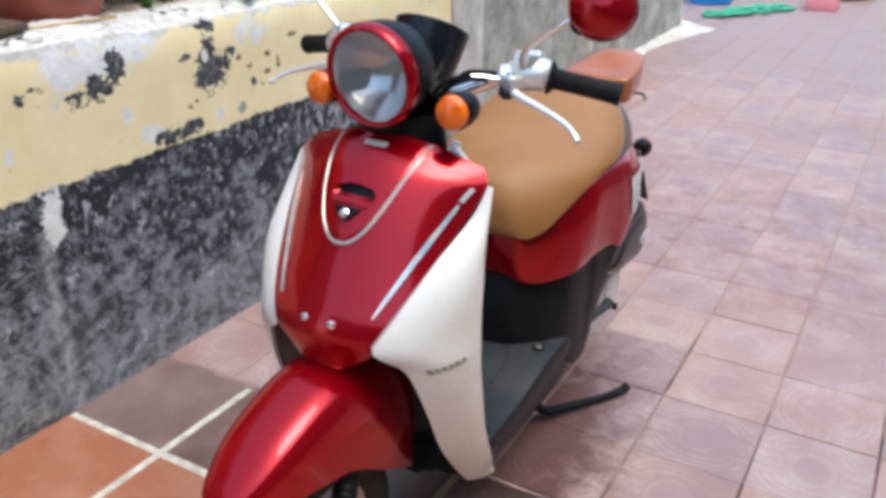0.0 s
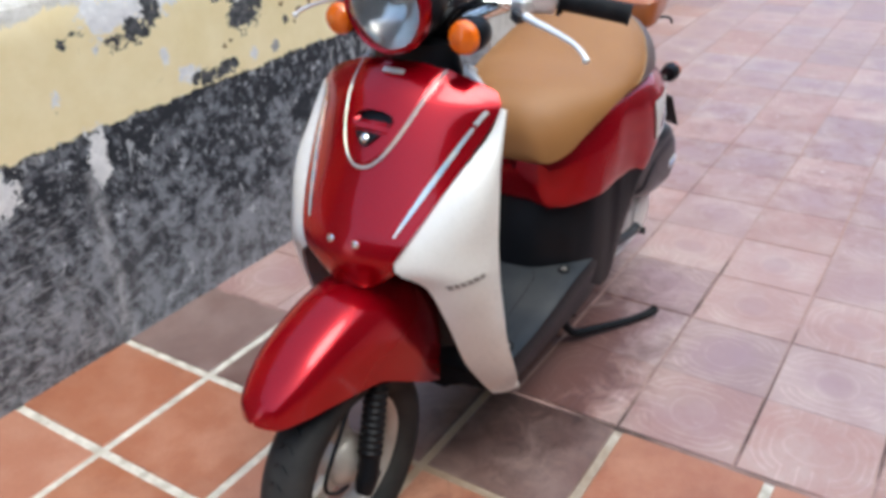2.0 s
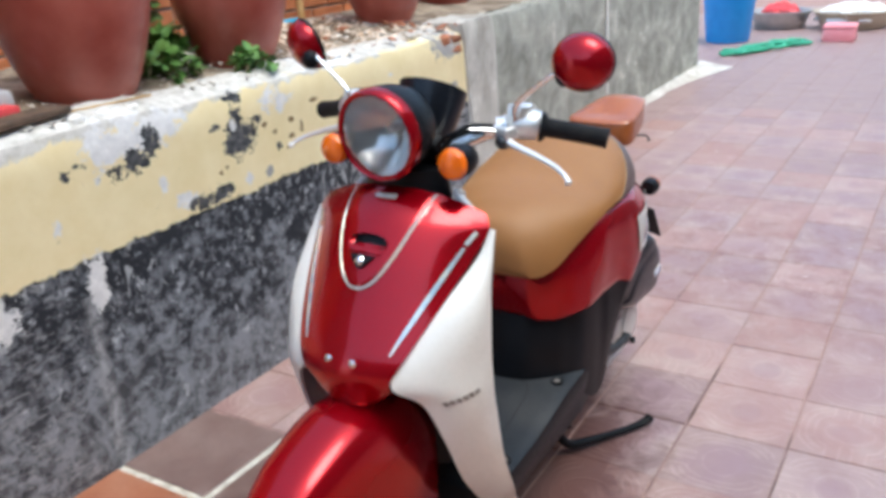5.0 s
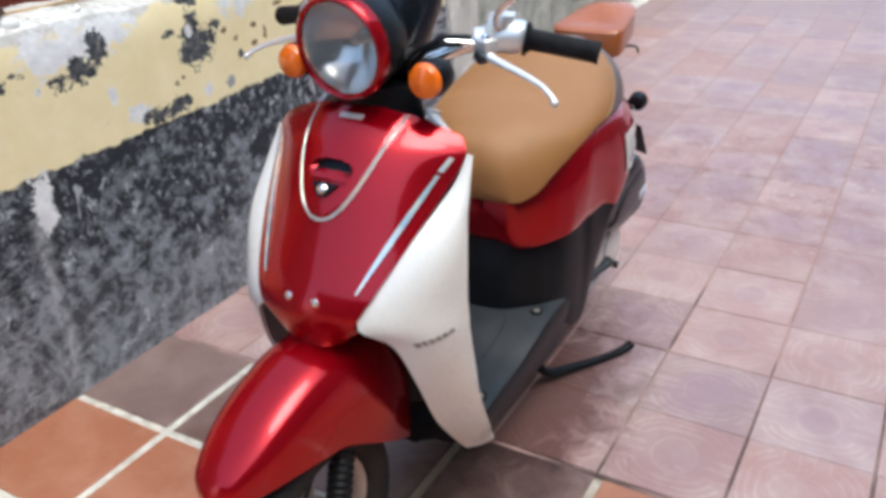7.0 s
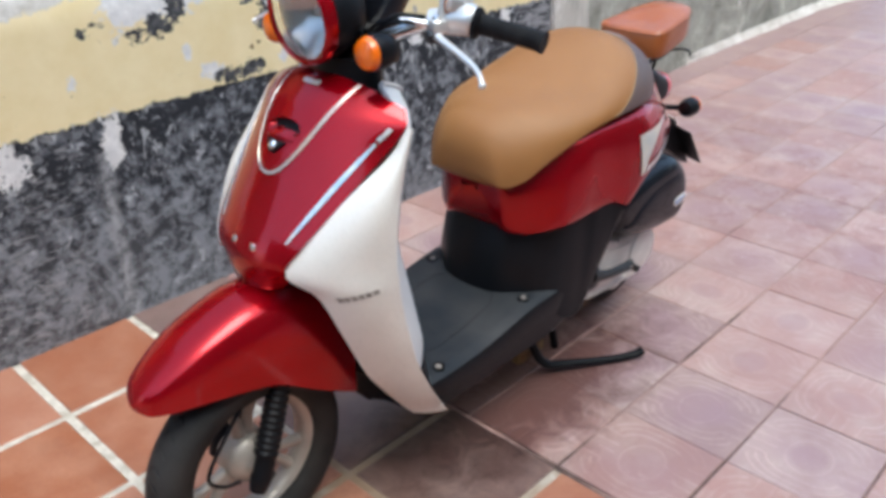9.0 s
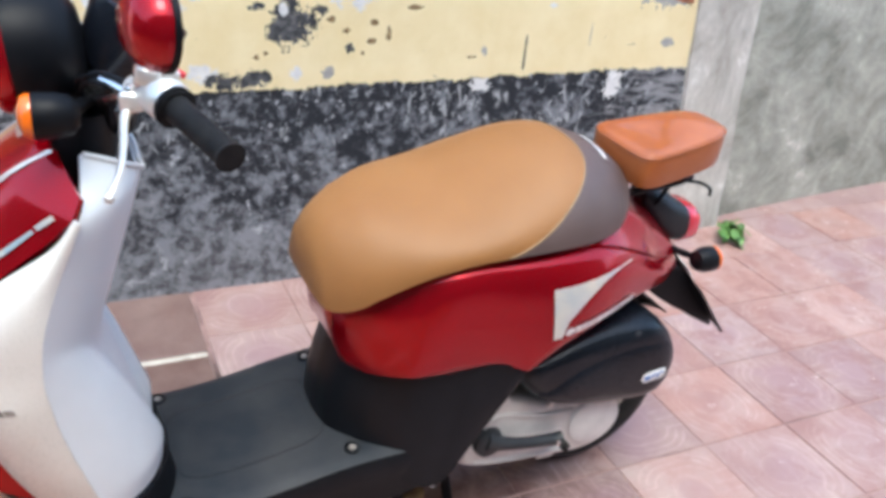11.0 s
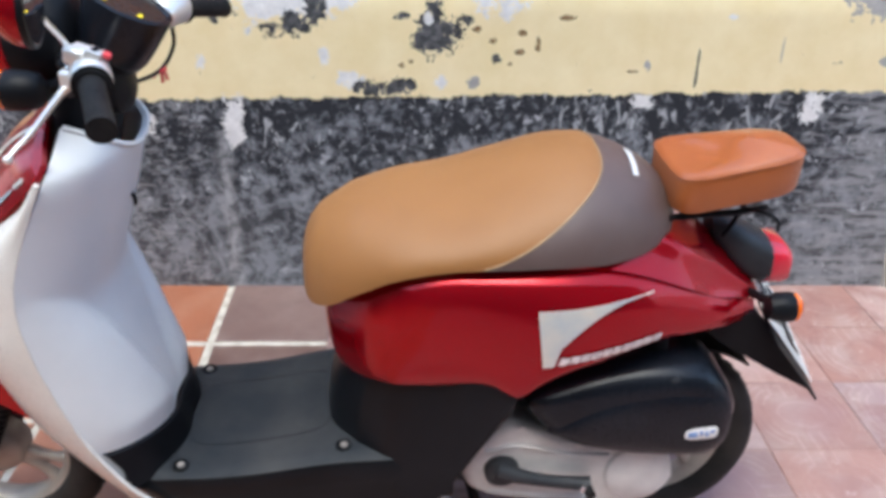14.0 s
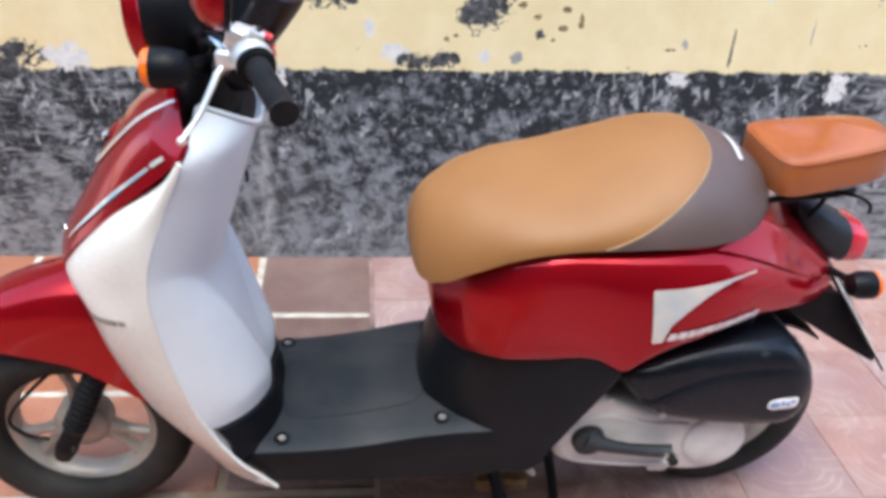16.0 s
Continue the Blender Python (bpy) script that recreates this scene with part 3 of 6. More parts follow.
def turn_to(at, direction, spin=0.0):
    """A pose whose z axis looks along direction."""
    return Matrix.Translation(at) @ Vector(direction).to_track_quat("Z", "Y").to_matrix().to_4x4() @ Matrix.Rotation(spin, 4, "Z")


def moved(bm, m):
    bmesh.ops.transform(bm, matrix=m, verts=bm.verts)
    return bm


def mirror_y(bm):
    for v in bm.verts:
        v.co.y = -v.co.y
    bmesh.ops.reverse_faces(bm, faces=bm.faces)
    return bm

# ---- the place ----


def nz(x, y, z=0.0):
    return noise.noise(Vector((x, y, z)))


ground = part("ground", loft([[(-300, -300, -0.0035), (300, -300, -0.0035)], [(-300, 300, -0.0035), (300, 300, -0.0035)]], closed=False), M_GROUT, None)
tagged(ground, "courtyard ground of cement joints under clay tiles", "ground", kind="structure")


def wall_run(name, x0, x1, y0, y1, top, mat_, label, rough=0.004, wear=0.02, n=120, lean=0.0, worn=0.0, bend=None):
    """A low rendered wall with an uneven crumbling crown."""
    rings = []
    for x in np.linspace(x0, x1, n):
        zt = top + wear * (nz(x * 3, 1.0) + 0.6 * nz(x * 14, 3.0))
        zs = [-0.05, 0.1, 0.25, 0.4, 0.55, 0.7, 0.88, 0.965 - worn]
        ring = [(x + lean * (1 - f), y0 + rough * nz(x * 9, f * zt * 9), max(f * zt, -0.05)) for f in zs]
        ring += [(x, y0 + 0.010, zt - worn), (x, y0 + 0.045, zt - worn * 0.4 + 0.006 * nz(x * 25, 8)), (x, (y0 + y1) / 2, zt + 0.006 * nz(x * 20, 5)), (x, y1, zt), (x, y1, -0.05)]
        off = bend(x) if bend else 0.0
        rings.append([(px, py + off, pz) for px, py, pz in ring])
    ob = part(name, loft(rings), mat_, None)
    return tagged(ob, label, "wall", kind="structure")


def set_back(x):
    """The far wall runs further back than the painted one."""
    return float(np.interp(x, [2.0, 2.6, 3.2, 3.6, 4.5, 6.2], [0.03, 0.11, 0.17, 0.205, 0.235, 0.27]))


wall_run("wall_north", -0.90, 1.90, 0.0, 0.14, 0.866, M_WALL, "low planter wall in flaking yellow and black paint", 0.004, 0.012, 160, 0.0, 0.026)
wall_run("wall_north_east", 2.03, 3.24, 0.0, 0.16, 0.865, M_MOSSY, "low planter wall of stained mossy cement", bend=set_back)
wall_run("wall_north_far", 3.235, 6.15, -0.004, 0.22, 1.75, M_MOSSY, "taller stained grey cement wall", bend=set_back)
wall_run("pillar_east", 1.815, 2.05, -0.012, 0.18, 0.885, M_PILLAR, "limewashed cement pier in the planter wall", 0.010, 0.03, 30, 0.08)
wall_run("pillar_west", -1.75, -0.86, -0.03, 0.2, 1.5, M_ROUGHPIL, "rough beige cement pier", 0.03, 0.02, 60, 0.085)
# unseen west and south walls, added; height and dark tone shape the light
wall_run("wall_west", -5.3, -5.0, -4.3, 0.8, 2.6, M_UNSEEN_WALL, "unseen plain wall added to close the yard", 0.0, 0.0, 4)
wall_run("wall_south", -5.3, 9.0, -4.35, -4.1, 3.8, M_UNSEEN_WALL, "unseen dark wall added across the yard to hold back light", 0.0, 0.0, 8)
wall_run("wall_east", 13.0, 13.3, -8.0, 3.0, 2.4, M_PALEWALL, "plain pale wall at the end of the yard", 0.0, 0.0, 4)
# cement fillet at the foot of the far wall
rings = []
for x in np.linspace(3.3, 6.35, 60):
    w = 0.015 + 0.02 * max(x - 3.3, 0) + 0.17 * min(max((x - 5.3) / 0.9, 0), 1) ** 1.5 + 0.02 * nz(x * 4, 2)
    y = set_back(min(x, 6.15))
    rings.append([(x, y + 0.06, -0.01), (x, y + 0.06, 0.05), (x, y - 0.005, 0.045 + 0.01 * nz(x * 8, 9)), (x, y - w * 0.5, 0.018), (x, y - w, 0.002), (x, y - w, -0.01)])
tagged(part("trim", loft(rings), M_CRUMB, None), "rounded pale cement fillet along the wall foot", "trim", kind="structure")

# planter bed behind the wall
grid = [[(x, y, 0.850 + 0.055 * min(max((y - 0.05) / 0.5, 0), 1) + 0.012 * nz(x * 7, y * 7) + 0.006 * nz(x * 30, y * 30)) for y in np.linspace(0.10 + set_back(x) * (x > 2.0), 0.80, 24)] for x in np.linspace(-2.0, 3.25, 140)]
tagged(part("planter_bed", shell(grid, 0.1), M_SOIL, None), "dry soil and mortar crumbs in the planter", "soil", kind="structure")


def stones(name, n, x0, x1, y0, y1, z, smin, smax, mat_, label, seed):
    """Loose lumps, broken off mortar and brick."""
    r = random.Random(seed)
    bm = bmesh.new()
    for _ in range(n):
        x, y = r.uniform(x0, x1), y0 + (y1 - y0) * r.random() ** 1.5
        s = smin + (smax - smin) * r.random() ** 2.2
        m = pose(x, y, z + 0.055 * min(max((y - 0.05) / 0.5, 0), 1) + s * 0.2, r.gauss(0, 16), r.gauss(0, 16), r.uniform(0, 360)) @ Matrix.Diagonal((s, s * r.uniform(0.5, 1), s * r.uniform(0.25, 0.5), 1))
        v = [bm.verts.new(m @ (Vector(c) * r.uniform(0.7, 1.1))) for c in ((1, 0, 0), (-1, 0.2, 0), (0, 1, 0.2), (0.1, -1, 0), (0.1, 0, 1), (0, 0.1, -1), (0.6, 0.6, 0.4))]
        for f in ((0, 6, 4), (6, 2, 4), (2, 1, 4), (1, 3, 4), (3, 0, 4), (2, 6, 5), (6, 0, 5), (1, 2, 5), (3, 1, 5), (0, 3, 5)):
            bm.faces.new([v[i] for i in f])
    ob = part(name, bm, mat_, None)
    for f in ob.data.polygons:
        f.use_smooth = False
    return tagged(ob, label, "rubble", kind="stuff")


stones("mortar_crumbs", 600, -0.8, 1.8, 0.03, 0.30, 0.860, 0.003, 0.015, M_CRUMB, "white mortar crumbs lying on the wall top", 3)
stones("brick_rubble", 1000, 0.98, 1.82, 0.05, 0.62, 0.852, 0.004, 0.026, M_RUBBLE, "broken tan and white brick rubble in the planter", 5)
stones("brick_chips", 30, 1.1, 1.82, 0.02, 0.55, 0.868, 0.008, 0.034, M_OLDBRICK, "broken orange brick chips in the planter", 8)

# bare brick in the broken crown of the wall
hole = base("exposed_bricks", (1.742, 0.0, 0.80))
tagged(hole, "bare orange bricks where the wall plaster has broken away", "bricks", kind="structure")
for x0, x1, z0, z1, tip in ((-0.050, 0.068, -0.026, 0.004, 2), (-0.066, -0.010, 0.012, 0.046, -4), (-0.002, 0.064, 0.010, 0.040, 3)):
    bm = moved(block(x0, x1, -0.002, 0.05, z0, z1, 0.009, 3), pose(0, 0, 0, 0, tip, 0))
    for v in bm.verts:
        v.co += Vector((nz(v.co.x * 60, v.co.z * 60, 1), nz(v.co.x * 60, v.co.z * 60, 5), nz(v.co.x * 60, v.co.z * 60, 9))) * 0.006
    part("brick", bm, M_OLDBRICK, hole)

# brick wall behind the planter
brick_wall = part("wall_brick", block(-2.2, 5.2, 0.785, 0.95, 0.8, 2.19), M_MORTAR, None)
tagged(brick_wall, "unplastered orange brick wall behind the planter", "wall", kind="structure")


def pot(name, x, y, z, s, label):
    ob = base(name, (x, y, z))
    tagged(ob, label, "plant pot", group="clay pots on the planter")
    prof = spline([(0.001, 0.0), (0.092, 0.0), (0.104, 0.008), (0.135, 0.07), (0.168, 0.17), (0.185, 0.27), (0.188, 0.34)], 26)
    rim = [(0.188, 0.34), (0.206, 0.345), (0.212, 0.36), (0.210, 0.385), (0.200, 0.392), (0.190, 0.385), (0.186, 0.345)]
    inner = [(0.176, 0.33), (0.172, 0.27), (0.15, 0.17)]
    part("body", lathe([(r * s, h * s) for r, h in prof], 48, caps=False), M_TERRACOTTA, ob)
    part("rim", lathe([(r * s, h * s) for r, h in rim + inner], 48, caps=False), M_TERRACOTTA, ob)
    part("soil", lathe([(0.001, 0.30 * s), (0.176 * s, 0.30 * s), (0.172 * s, 0.28 * s)], 24), M_SOIL, ob, "dark potting soil")
    return ob


pot("plant_pot", 0.318, 0.245, 0.848, 1.08, "large red glazed clay pot on the planter wall")
pot("plant_pot", 0.893, 0.275, 0.858, 1.00, "red glazed clay pot on the planter wall")
pot("plant_pot", 1.80, 0.34, 0.892, 1.02, "dusty red clay pot standing on brick rubble")
pot("plant_pot", -0.235, 0.20, 0.855, 1.12, "large red glazed clay pot near the wall end")
pot("plant_pot", 2.55, 0.52, 0.875, 1.0, "dusty red clay pot on the far planter")


def creeper(name, x, y, z, n, seed, sx, sy, h, label):
    """Low leafy weed: thin stems with broad small leaves."""
    r = random.Random(seed)
    ob = base(name, (x, y, z))
    tagged(ob, label, "plant")
    st, lf = bmesh.new(), bmesh.new()
    for _ in range(n // 7):
        a = r.uniform(0, 6.28)
        d = r.random() ** 0.6
        tip = Vector((math.cos(a) * sx * d, math.sin(a) * sy * d - 0.3 * sy * d, h * r.uniform(0.15, 1) * (1.15 - d)))
        mid = tip * 0.5 + Vector((0, 0, 0.04))
        tube([(r.uniform(-.03, .03), r.uniform(-.02, .02), 0), mid, tip], 0.0018, 5, 7, st)
        for k in range(7):
            f = r.uniform(0.2, 1.05)
            c = (mid * 2 * f if f < 0.5 else mid.lerp(tip, (f - 0.5) * 2)) + Vector((r.gauss(0, .015), r.gauss(0, .012), r.gauss(0.008, .01)))
            s = r.uniform(0.012, 0.026)
            m = Matrix.Translation(c) @ Euler((r.uniform(-0.7, 0.9), r.uniform(-0.7, 0.7), r.uniform(0, 6.28))).to_matrix().to_4x4()
            pts = [(0, -1, 0), (0.55, -0.6, 0.12), (0.72, 0.05, 0.16), (0.4, 0.65, 0.08), (0, 1.05, -0.1), (-0.4, 0.65, 0.08), (-0.72, 0.05, 0.16), (-0.55, -0.6, 0.12)]
            vs = [lf.verts.new(m @ (Vector(q) * s)) for q in pts]
            c0 = lf.verts.new(m @ Vector((0, 0, 0)))
            for i in range(8):
                lf.faces.new((vs[i], vs[(i + 1) % 8], c0))
    part("stem", st, M_STEM, ob)
    part("foliage", lf, M_LEAF, ob)
    return ob


creeper("weed", 0.575, 0.270, 0.855, 190, 11, 0.11, 0.11, 0.12, "green leafy weed between the clay pots")
creeper("weed", 0.765, 0.105, 0.855, 80, 12, 0.09, 0.06, 0.07, "small green weed creeping over the wall top")
creeper("weed", 0.680, 0.375, 0.865, 240, 15, 0.10, 0.08, 0.34, "tall green weed growing between the clay pots")
creeper("weed", 2.10, -0.10, 0.0, 60, 13, 0.06, 0.05, 0.06, "small green weed at the pier foot")
creeper("weed", 0.62, 0.64, 0.88, 120, 14, 0.18, 0.08, 0.28, "green foliage in front of the brick wall")

for y, z, x0, x1, m_, lab in ((0.66, 0.915, 1.02, 1.66, M_PIPE_BLUE, "blue plastic water pipe lying behind the pots"), (0.60, 0.905, -0.15, 0.25, M_PIPE_BLUE, "blue plastic pipe end on the soil"), (0.68, 0.935, -0.2, 0.28, M_PIPE_GREY, "grey plastic pipe along the brick wall")):
    tagged(part("pipe", tube([(x0, y, z), (x1, y + 0.01, z - 0.004)], 0.013, 14, 6), m_, None), lab, "pipe")
tagged(part("wooden_stake", tube([(1.50, 0.52, 0.88), (1.498, 0.535, 1.45)], 0.014, 9, 8), M_WOOD, None), "raw wooden stake stuck in the planter", "stake")
# board with small oddments beside the large pot
tagged(part("board", moved(block(-0.22, 0.22, -0.04, 0.04, -0.008, 0.008, 0.003), pose(-0.09, 0.075, 0.874, 0, -2, 4)), M_OLDWOOD, None), "weathered wooden board lying on the wall top", "board")
for x, y, sx, sy, sz, m_, lab in ((0.03, 0.20, 0.055, 0.03, 0.014, M_REDBAG, "small red plastic scrap on the soil"), (-0.07, 0.215, 0.07, 0.035, 0.018, M_PIPE_BLUE, "small blue plastic scrap on the soil"), (0.08, 0.25, 0.03, 0.03, 0.03, M_PIPE_GREY, "grey stone beside the pot")):
    tagged(part("scrap", block(x - sx, x + sx, y - sy, y + sy, 0.866, 0.866 + sz * 2, sz * 0.6), m_, None), lab, "scrap")
tagged(part("broken_stone", moved(block(-0.05, 0.05, -0.02, 0.02, -0.016, 0.016, 0.009), pose(0.632, 0.235, 0.893, 20, -30, 12)), M_PILLAR, None), "pale broken stone among the weeds", "stone")

# the far end of the yard
bucket = base("bucket", (7.95, 0.46, 0.0))
tagged(bucket, "tall blue plastic bucket at the end of the wall", "bucket")
part("body", lathe([(0.001, 0.0), (0.20, 0.0), (0.215, 0.02), (0.26, 0.5), (0.27, 0.52), (0.255, 0.5), (0.21, 0.03), (0.001, 0.02)], 36), M_BLUE, bucket)
part("rim", lathe([(0.27, 0.5), (0.29, 0.5), (0.295, 0.53), (0.27, 0.54), (0.25, 0.5)], 36, closed=True), M_BLUE, bucket)
for x, y, s, m_, lab in ((9.1, 0.173, 0.325, M_BASIN, "dull metal wash basin on the yard floor"), (9.1, -0.576, 0.40, M_BASIN_TAN, "wide tan wash basin on the yard floor")):
    b = base("wash_basin", (x, y, 0))
    tagged(b, lab, "basin", group="wash basins")
    part("bowl", lathe([(0.001, 0.0), (0.74 * s, 0.0), (0.79 * s, 0.015), (0.98 * s, 0.18), (0.93 * s, 0.18), (0.7 * s, 0.03), (0.001, 0.025)], 40), m_, b)
    part("rim", lathe([(0.97 * s, 0.175), (1.03 * s, 0.175), (1.03 * s, 0.19), (0.95 * s, 0.192), (0.93 * s, 0.175)], 40, closed=True), m_, b)
for x, y, r_, h, m_, lab in ((9.1, 0.173, 0.20, 0.13, M_REDBAG, "red wet cloth heaped in a metal basin"), (9.1, -0.576, 0.34, 0.12, M_CLOTH, "white wet cloth heaped in a tan basin")):
    bm = bmesh.new()
    bmesh.ops.create_icosphere(bm, subdivisions=4, radius=1.0)
    for v in bm.verts:
        k = 1 + 0.35 * nz(v.co.x * 2.2, v.co.y * 2.2, v.co.z * 2.2) + 0.12 * nz(v.co.x * 7, v.co.y * 7, v.co.z * 7)
        v.co = Vector((x + v.co.x * r_ * k, y + v.co.y * r_ * k, 0.14 + v.co.z * h * k))
    tagged(part("laundry", bm, m_, None), lab, "laundry")
pk = base("pink_stool", (8.05, -0.58, 0))
tagged(pk, "low pink plastic stool beside the basins", "stool")
part("seat", block(-0.13, 0.13, -0.15, 0.15, 0.12, 0.16, 0.015), M_PINK, pk)
for sx in (-1, 1):
    part("leg", block(sx * 0.10 - 0.025, sx * 0.10 + 0.025, -0.14, 0.14, 0.0, 0.122, 0.01), M_PINK, pk)
for ph, dy in ((0.0, 0.0), (1.1, -0.05)):
    run = []
    for i in range(22):
        u = abs((i / 5.25 + 0.25 * dy) % 2 - 1)
        run.append((6.9 + 1.0 * u + 0.12 * math.sin(i * 1.7 + ph), 0.25 - 0.52 * u + 0.11 * math.cos(i * 2.1 + ph) + dy, 0.016 + 0.010 * (i // 6)))
    tagged(part("garden_hose", tube(run, 0.015, 8, 160), M_GREEN, None), "green garden hose heaped in loops on the yard", "hose", group="garden hoses")
# white stones and a straw on the wall top
for x, y, z, s in ((0.085, 0.034, 0.846, 0.022), (0.126, 0.036, 0.858, 0.020), (0.199, 0.036, 0.856, 0.021), (0.287, 0.038, 0.856, 0.014)):
    bm = bmesh.new()
    bmesh.ops.create_icosphere(bm, subdivisions=2, radius=s)
    for v in bm.verts:
        v.co = Vector((v.co.x, v.co.y * 0.8, v.co.z * 0.6)) * (1 + 0.35 * nz(v.co.x * 60 + x * 50, v.co.y * 60, v.co.z * 60)) + Vector((x, y, z))
    tagged(part("stone", bm, M_CLOTH, None), "small white chip of plaster on the wall top", "stone", group="white chips on the wall top")
tagged(part("stick", tube([(0.02, 0.085, 0.868), (0.13, 0.07, 0.872), (0.36, 0.055, 0.870)], 0.003, 6, 14), M_WOOD, None), "thin dry straw lying beside the clay pot", "stick")
# pale lime-like run on the far wall, added as a thin tube
tagged(part("pipe", tube([(3.885, set_back(3.885) - 0.012, 0.22), (3.88, set_back(3.88) - 0.012, 1.7)], 0.010, 10, 4), M_PALEWALL, None), "thin pale streak down the grey wall, built as a tube", "pipe")

# ---- the scooter ----
scooter = base("scooter")
scooter.matrix_world = pose(0.28, -0.885, 0, 0, 0, 1.7) @ pose(0, 0, 0, 1.5, 0, 0) @ pose(-0.28, 0, 0)
STEER = Matrix.Rotation(radians(-3), 4, "Z")


def turned(name, bm, material, parent, label=""):
    """A part that turns with the steering."""
    return part(name, moved(bm, STEER), material, parent, label)


tagged(scooter, "red and white motor scooter with a tan seat on its stand", "scooter")

# front cover: share, height on the middle line, half width, drop towards the edge, place on the middle line, bow
COVER = [(0.0, 0.497, 0.076, -0.046, -0.142, 2.6), (0.08, 0.517, 0.079, -0.030, -0.156, 2.6), (0.22, 0.570, 0.084, 0.0, -0.167, 2.5), (0.30, 0.600, 0.099, 0.0, -0.157, 2.6), (0.45, 0.665, 0.128, 0.0, -0.118, 3.0),
         (0.60, 0.733, 0.153, 0.003, -0.077, 3.4), (0.75, 0.782, 0.163, 0.022, -0.038, 2.60), (0.88, 0.806, 0.163, 0.034, -0.008, 1.82), (0.96, 0.820, 0.157, 0.039, 0.012, 1.36), (1.0, 0.826, 0.152, 0.038, 0.028, 0.92)]


def swell(y, z):
    """Relief of the cover: a raised middle field inside the U-shaped stripe, and the mouth of the air slot."""
    step = min(max((z - (0.694 + 0.122 * (abs(y) / 0.076) ** 2.3) + 0.004) / 0.012, 0), 1)
    out = 0.0045 * step * step * (3 - 2 * step)
    mouth = max(1 - (y / 0.034) ** 4 - ((z - 0.757 + 3 * y * y) / 0.0095) ** 2, 0)
    return out - 0.013 * min(mouth * 2.2, 1)


def cover_at(u, v):
    _, zc, w, sag, xc, bow = at_key(COVER, v)
    y, z = w * u, zc - sag * u * u
    return Vector((xc + bow * y * y - swell(y, z), y, z))


def on_cover(y, z, lift=0.0015):
    lo, hi = 0.0, 1.0
    for _ in range(22):
        v = (lo + hi) / 2
        _, zc, w, sag, xc, bow = at_key(COVER, v)
        if zc - sag * (y / w) ** 2 < z:
            lo = v
        else:
            hi = v
    return Vector((xc + bow * y * y - swell(y, z) - lift, y, z))


part("front_cover", shell([[cover_at(u, v) for u in np.linspace(-1, 1, 81)] for v in np.linspace(0, 1, 121)], 0.008), M_RED, scooter, "glossy metallic red front cover")


def strip_on_cover(path, width, lift=0.002):
    rows = []
    pts = [Vector((0, *p)) for p in path]
    for i, p in enumerate(pts):
        t = (pts[min(i + 1, len(pts) - 1)] - pts[max(i - 1, 0)]).normalized()
        s = Vector((0, -t.z, t.y))
        wd = width[i] if isinstance(width, (list, np.ndarray)) else width
        rows.append([on_cover(p.y + s.y * wd * k, p.z + s.z * wd * k, lift) for k in (-0.5, 0, 0.5)])
    return shell(rows, 0.0012)


ys = np.linspace(-0.076, 0.076, 37)
part("chevron_decal", strip_on_cover([(y, 0.694 + 0.122 * (abs(y) / 0.076) ** 2.3) for y in ys], 0.0046), M_DECAL, scooter, "pale pearly U-shaped stripe")
for s in (-1, 1):
    f = np.linspace(0, 1, 25)
    part("stripe_decal", strip_on_cover([(s * (0.079 + 0.060 * k), 0.608 + 0.138 * k) for k in f], list(0.0025 + 0.0052 * np.sin(f * 2.9) ** 0.8)), M_BLUEDECAL, scooter, "iridescent tapering stripe")
    part("badge_decal", strip_on_cover([(s * (0.1405 + 0.009 * k), 0.750 + 0.016 * k) for k in f[::6]], 0.0065), M_DECAL, scooter)
# air slot and emblem recess, their inner shade put in as black sheets
part("air_slot", shell([[on_cover(y, 0.757 + h - 3 * y * y, 0.0015) for y in np.linspace(-0.029, 0.029, 25)] for h in np.linspace(-0.0062, 0.0062, 9)], 0.003), M_BLACK, scooter, "black sheet for the shaded inside of the air slot")
part("emblem_plate", shell([[on_cover(y * k, 0.740 - 0.022 * (1 - k) - 3 * y * y * k, 0.0016) for y in np.linspace(-0.022, 0.022, 9)] for k in np.linspace(1, 0.2, 8)], 0.003), M_BLACK, scooter, "black triangle for the shaded emblem recess")
part("emblem_lip", tube([on_cover(y, 0.7445 - 3 * y * y, 0.001) for y in np.linspace(-0.030, 0.030, 13)], 0.0024, 8, 40), M_RED, scooter)
part("emblem", lathe([(0.0075, 0), (0.0075, 0.004), (0.004, 0.007), (0.0005, 0.0075)], 20, turn_to(on_cover(0, 0.732, 0.003), (-0.85, 0, 0.5))), M_CHROME, scooter, "small round chrome emblem")
part("name_bar", shell([[on_cover(y, z, 0.003) for y in np.linspace(-0.019, 0.019, 9)] for z in (0.8125, 0.815, 0.8175)], 0.0015), M_DECAL, scooter)
for s in (-1, 1):
    part("screw", lathe([(0.0075, -0.003), (0.0075, -0.0006), (0.005, 0.0008), (0.0005, 0.0010)], 18, turn_to(on_cover(s * 0.0225, 0.591, 0.0), (-0.95, 0, 0.2))), M_CHROME, scooter)

# white leg shield: front edge and rear edge, from the top corner down to the foot
FRONT_EDGE = [(0.040, 0.163, 0.768), (0.010, 0.155, 0.727), (-0.070, 0.126, 0.662), (-0.147, 0.083, 0.568), (-0.118, 0.122, 0.522), (-0.088, 0.140, 0.443), (-0.043, 0.144, 0.345), (0.018, 0.142, 0.260), (0.045, 0.143, 0.226), (0.062, 0.144, 0.205)]
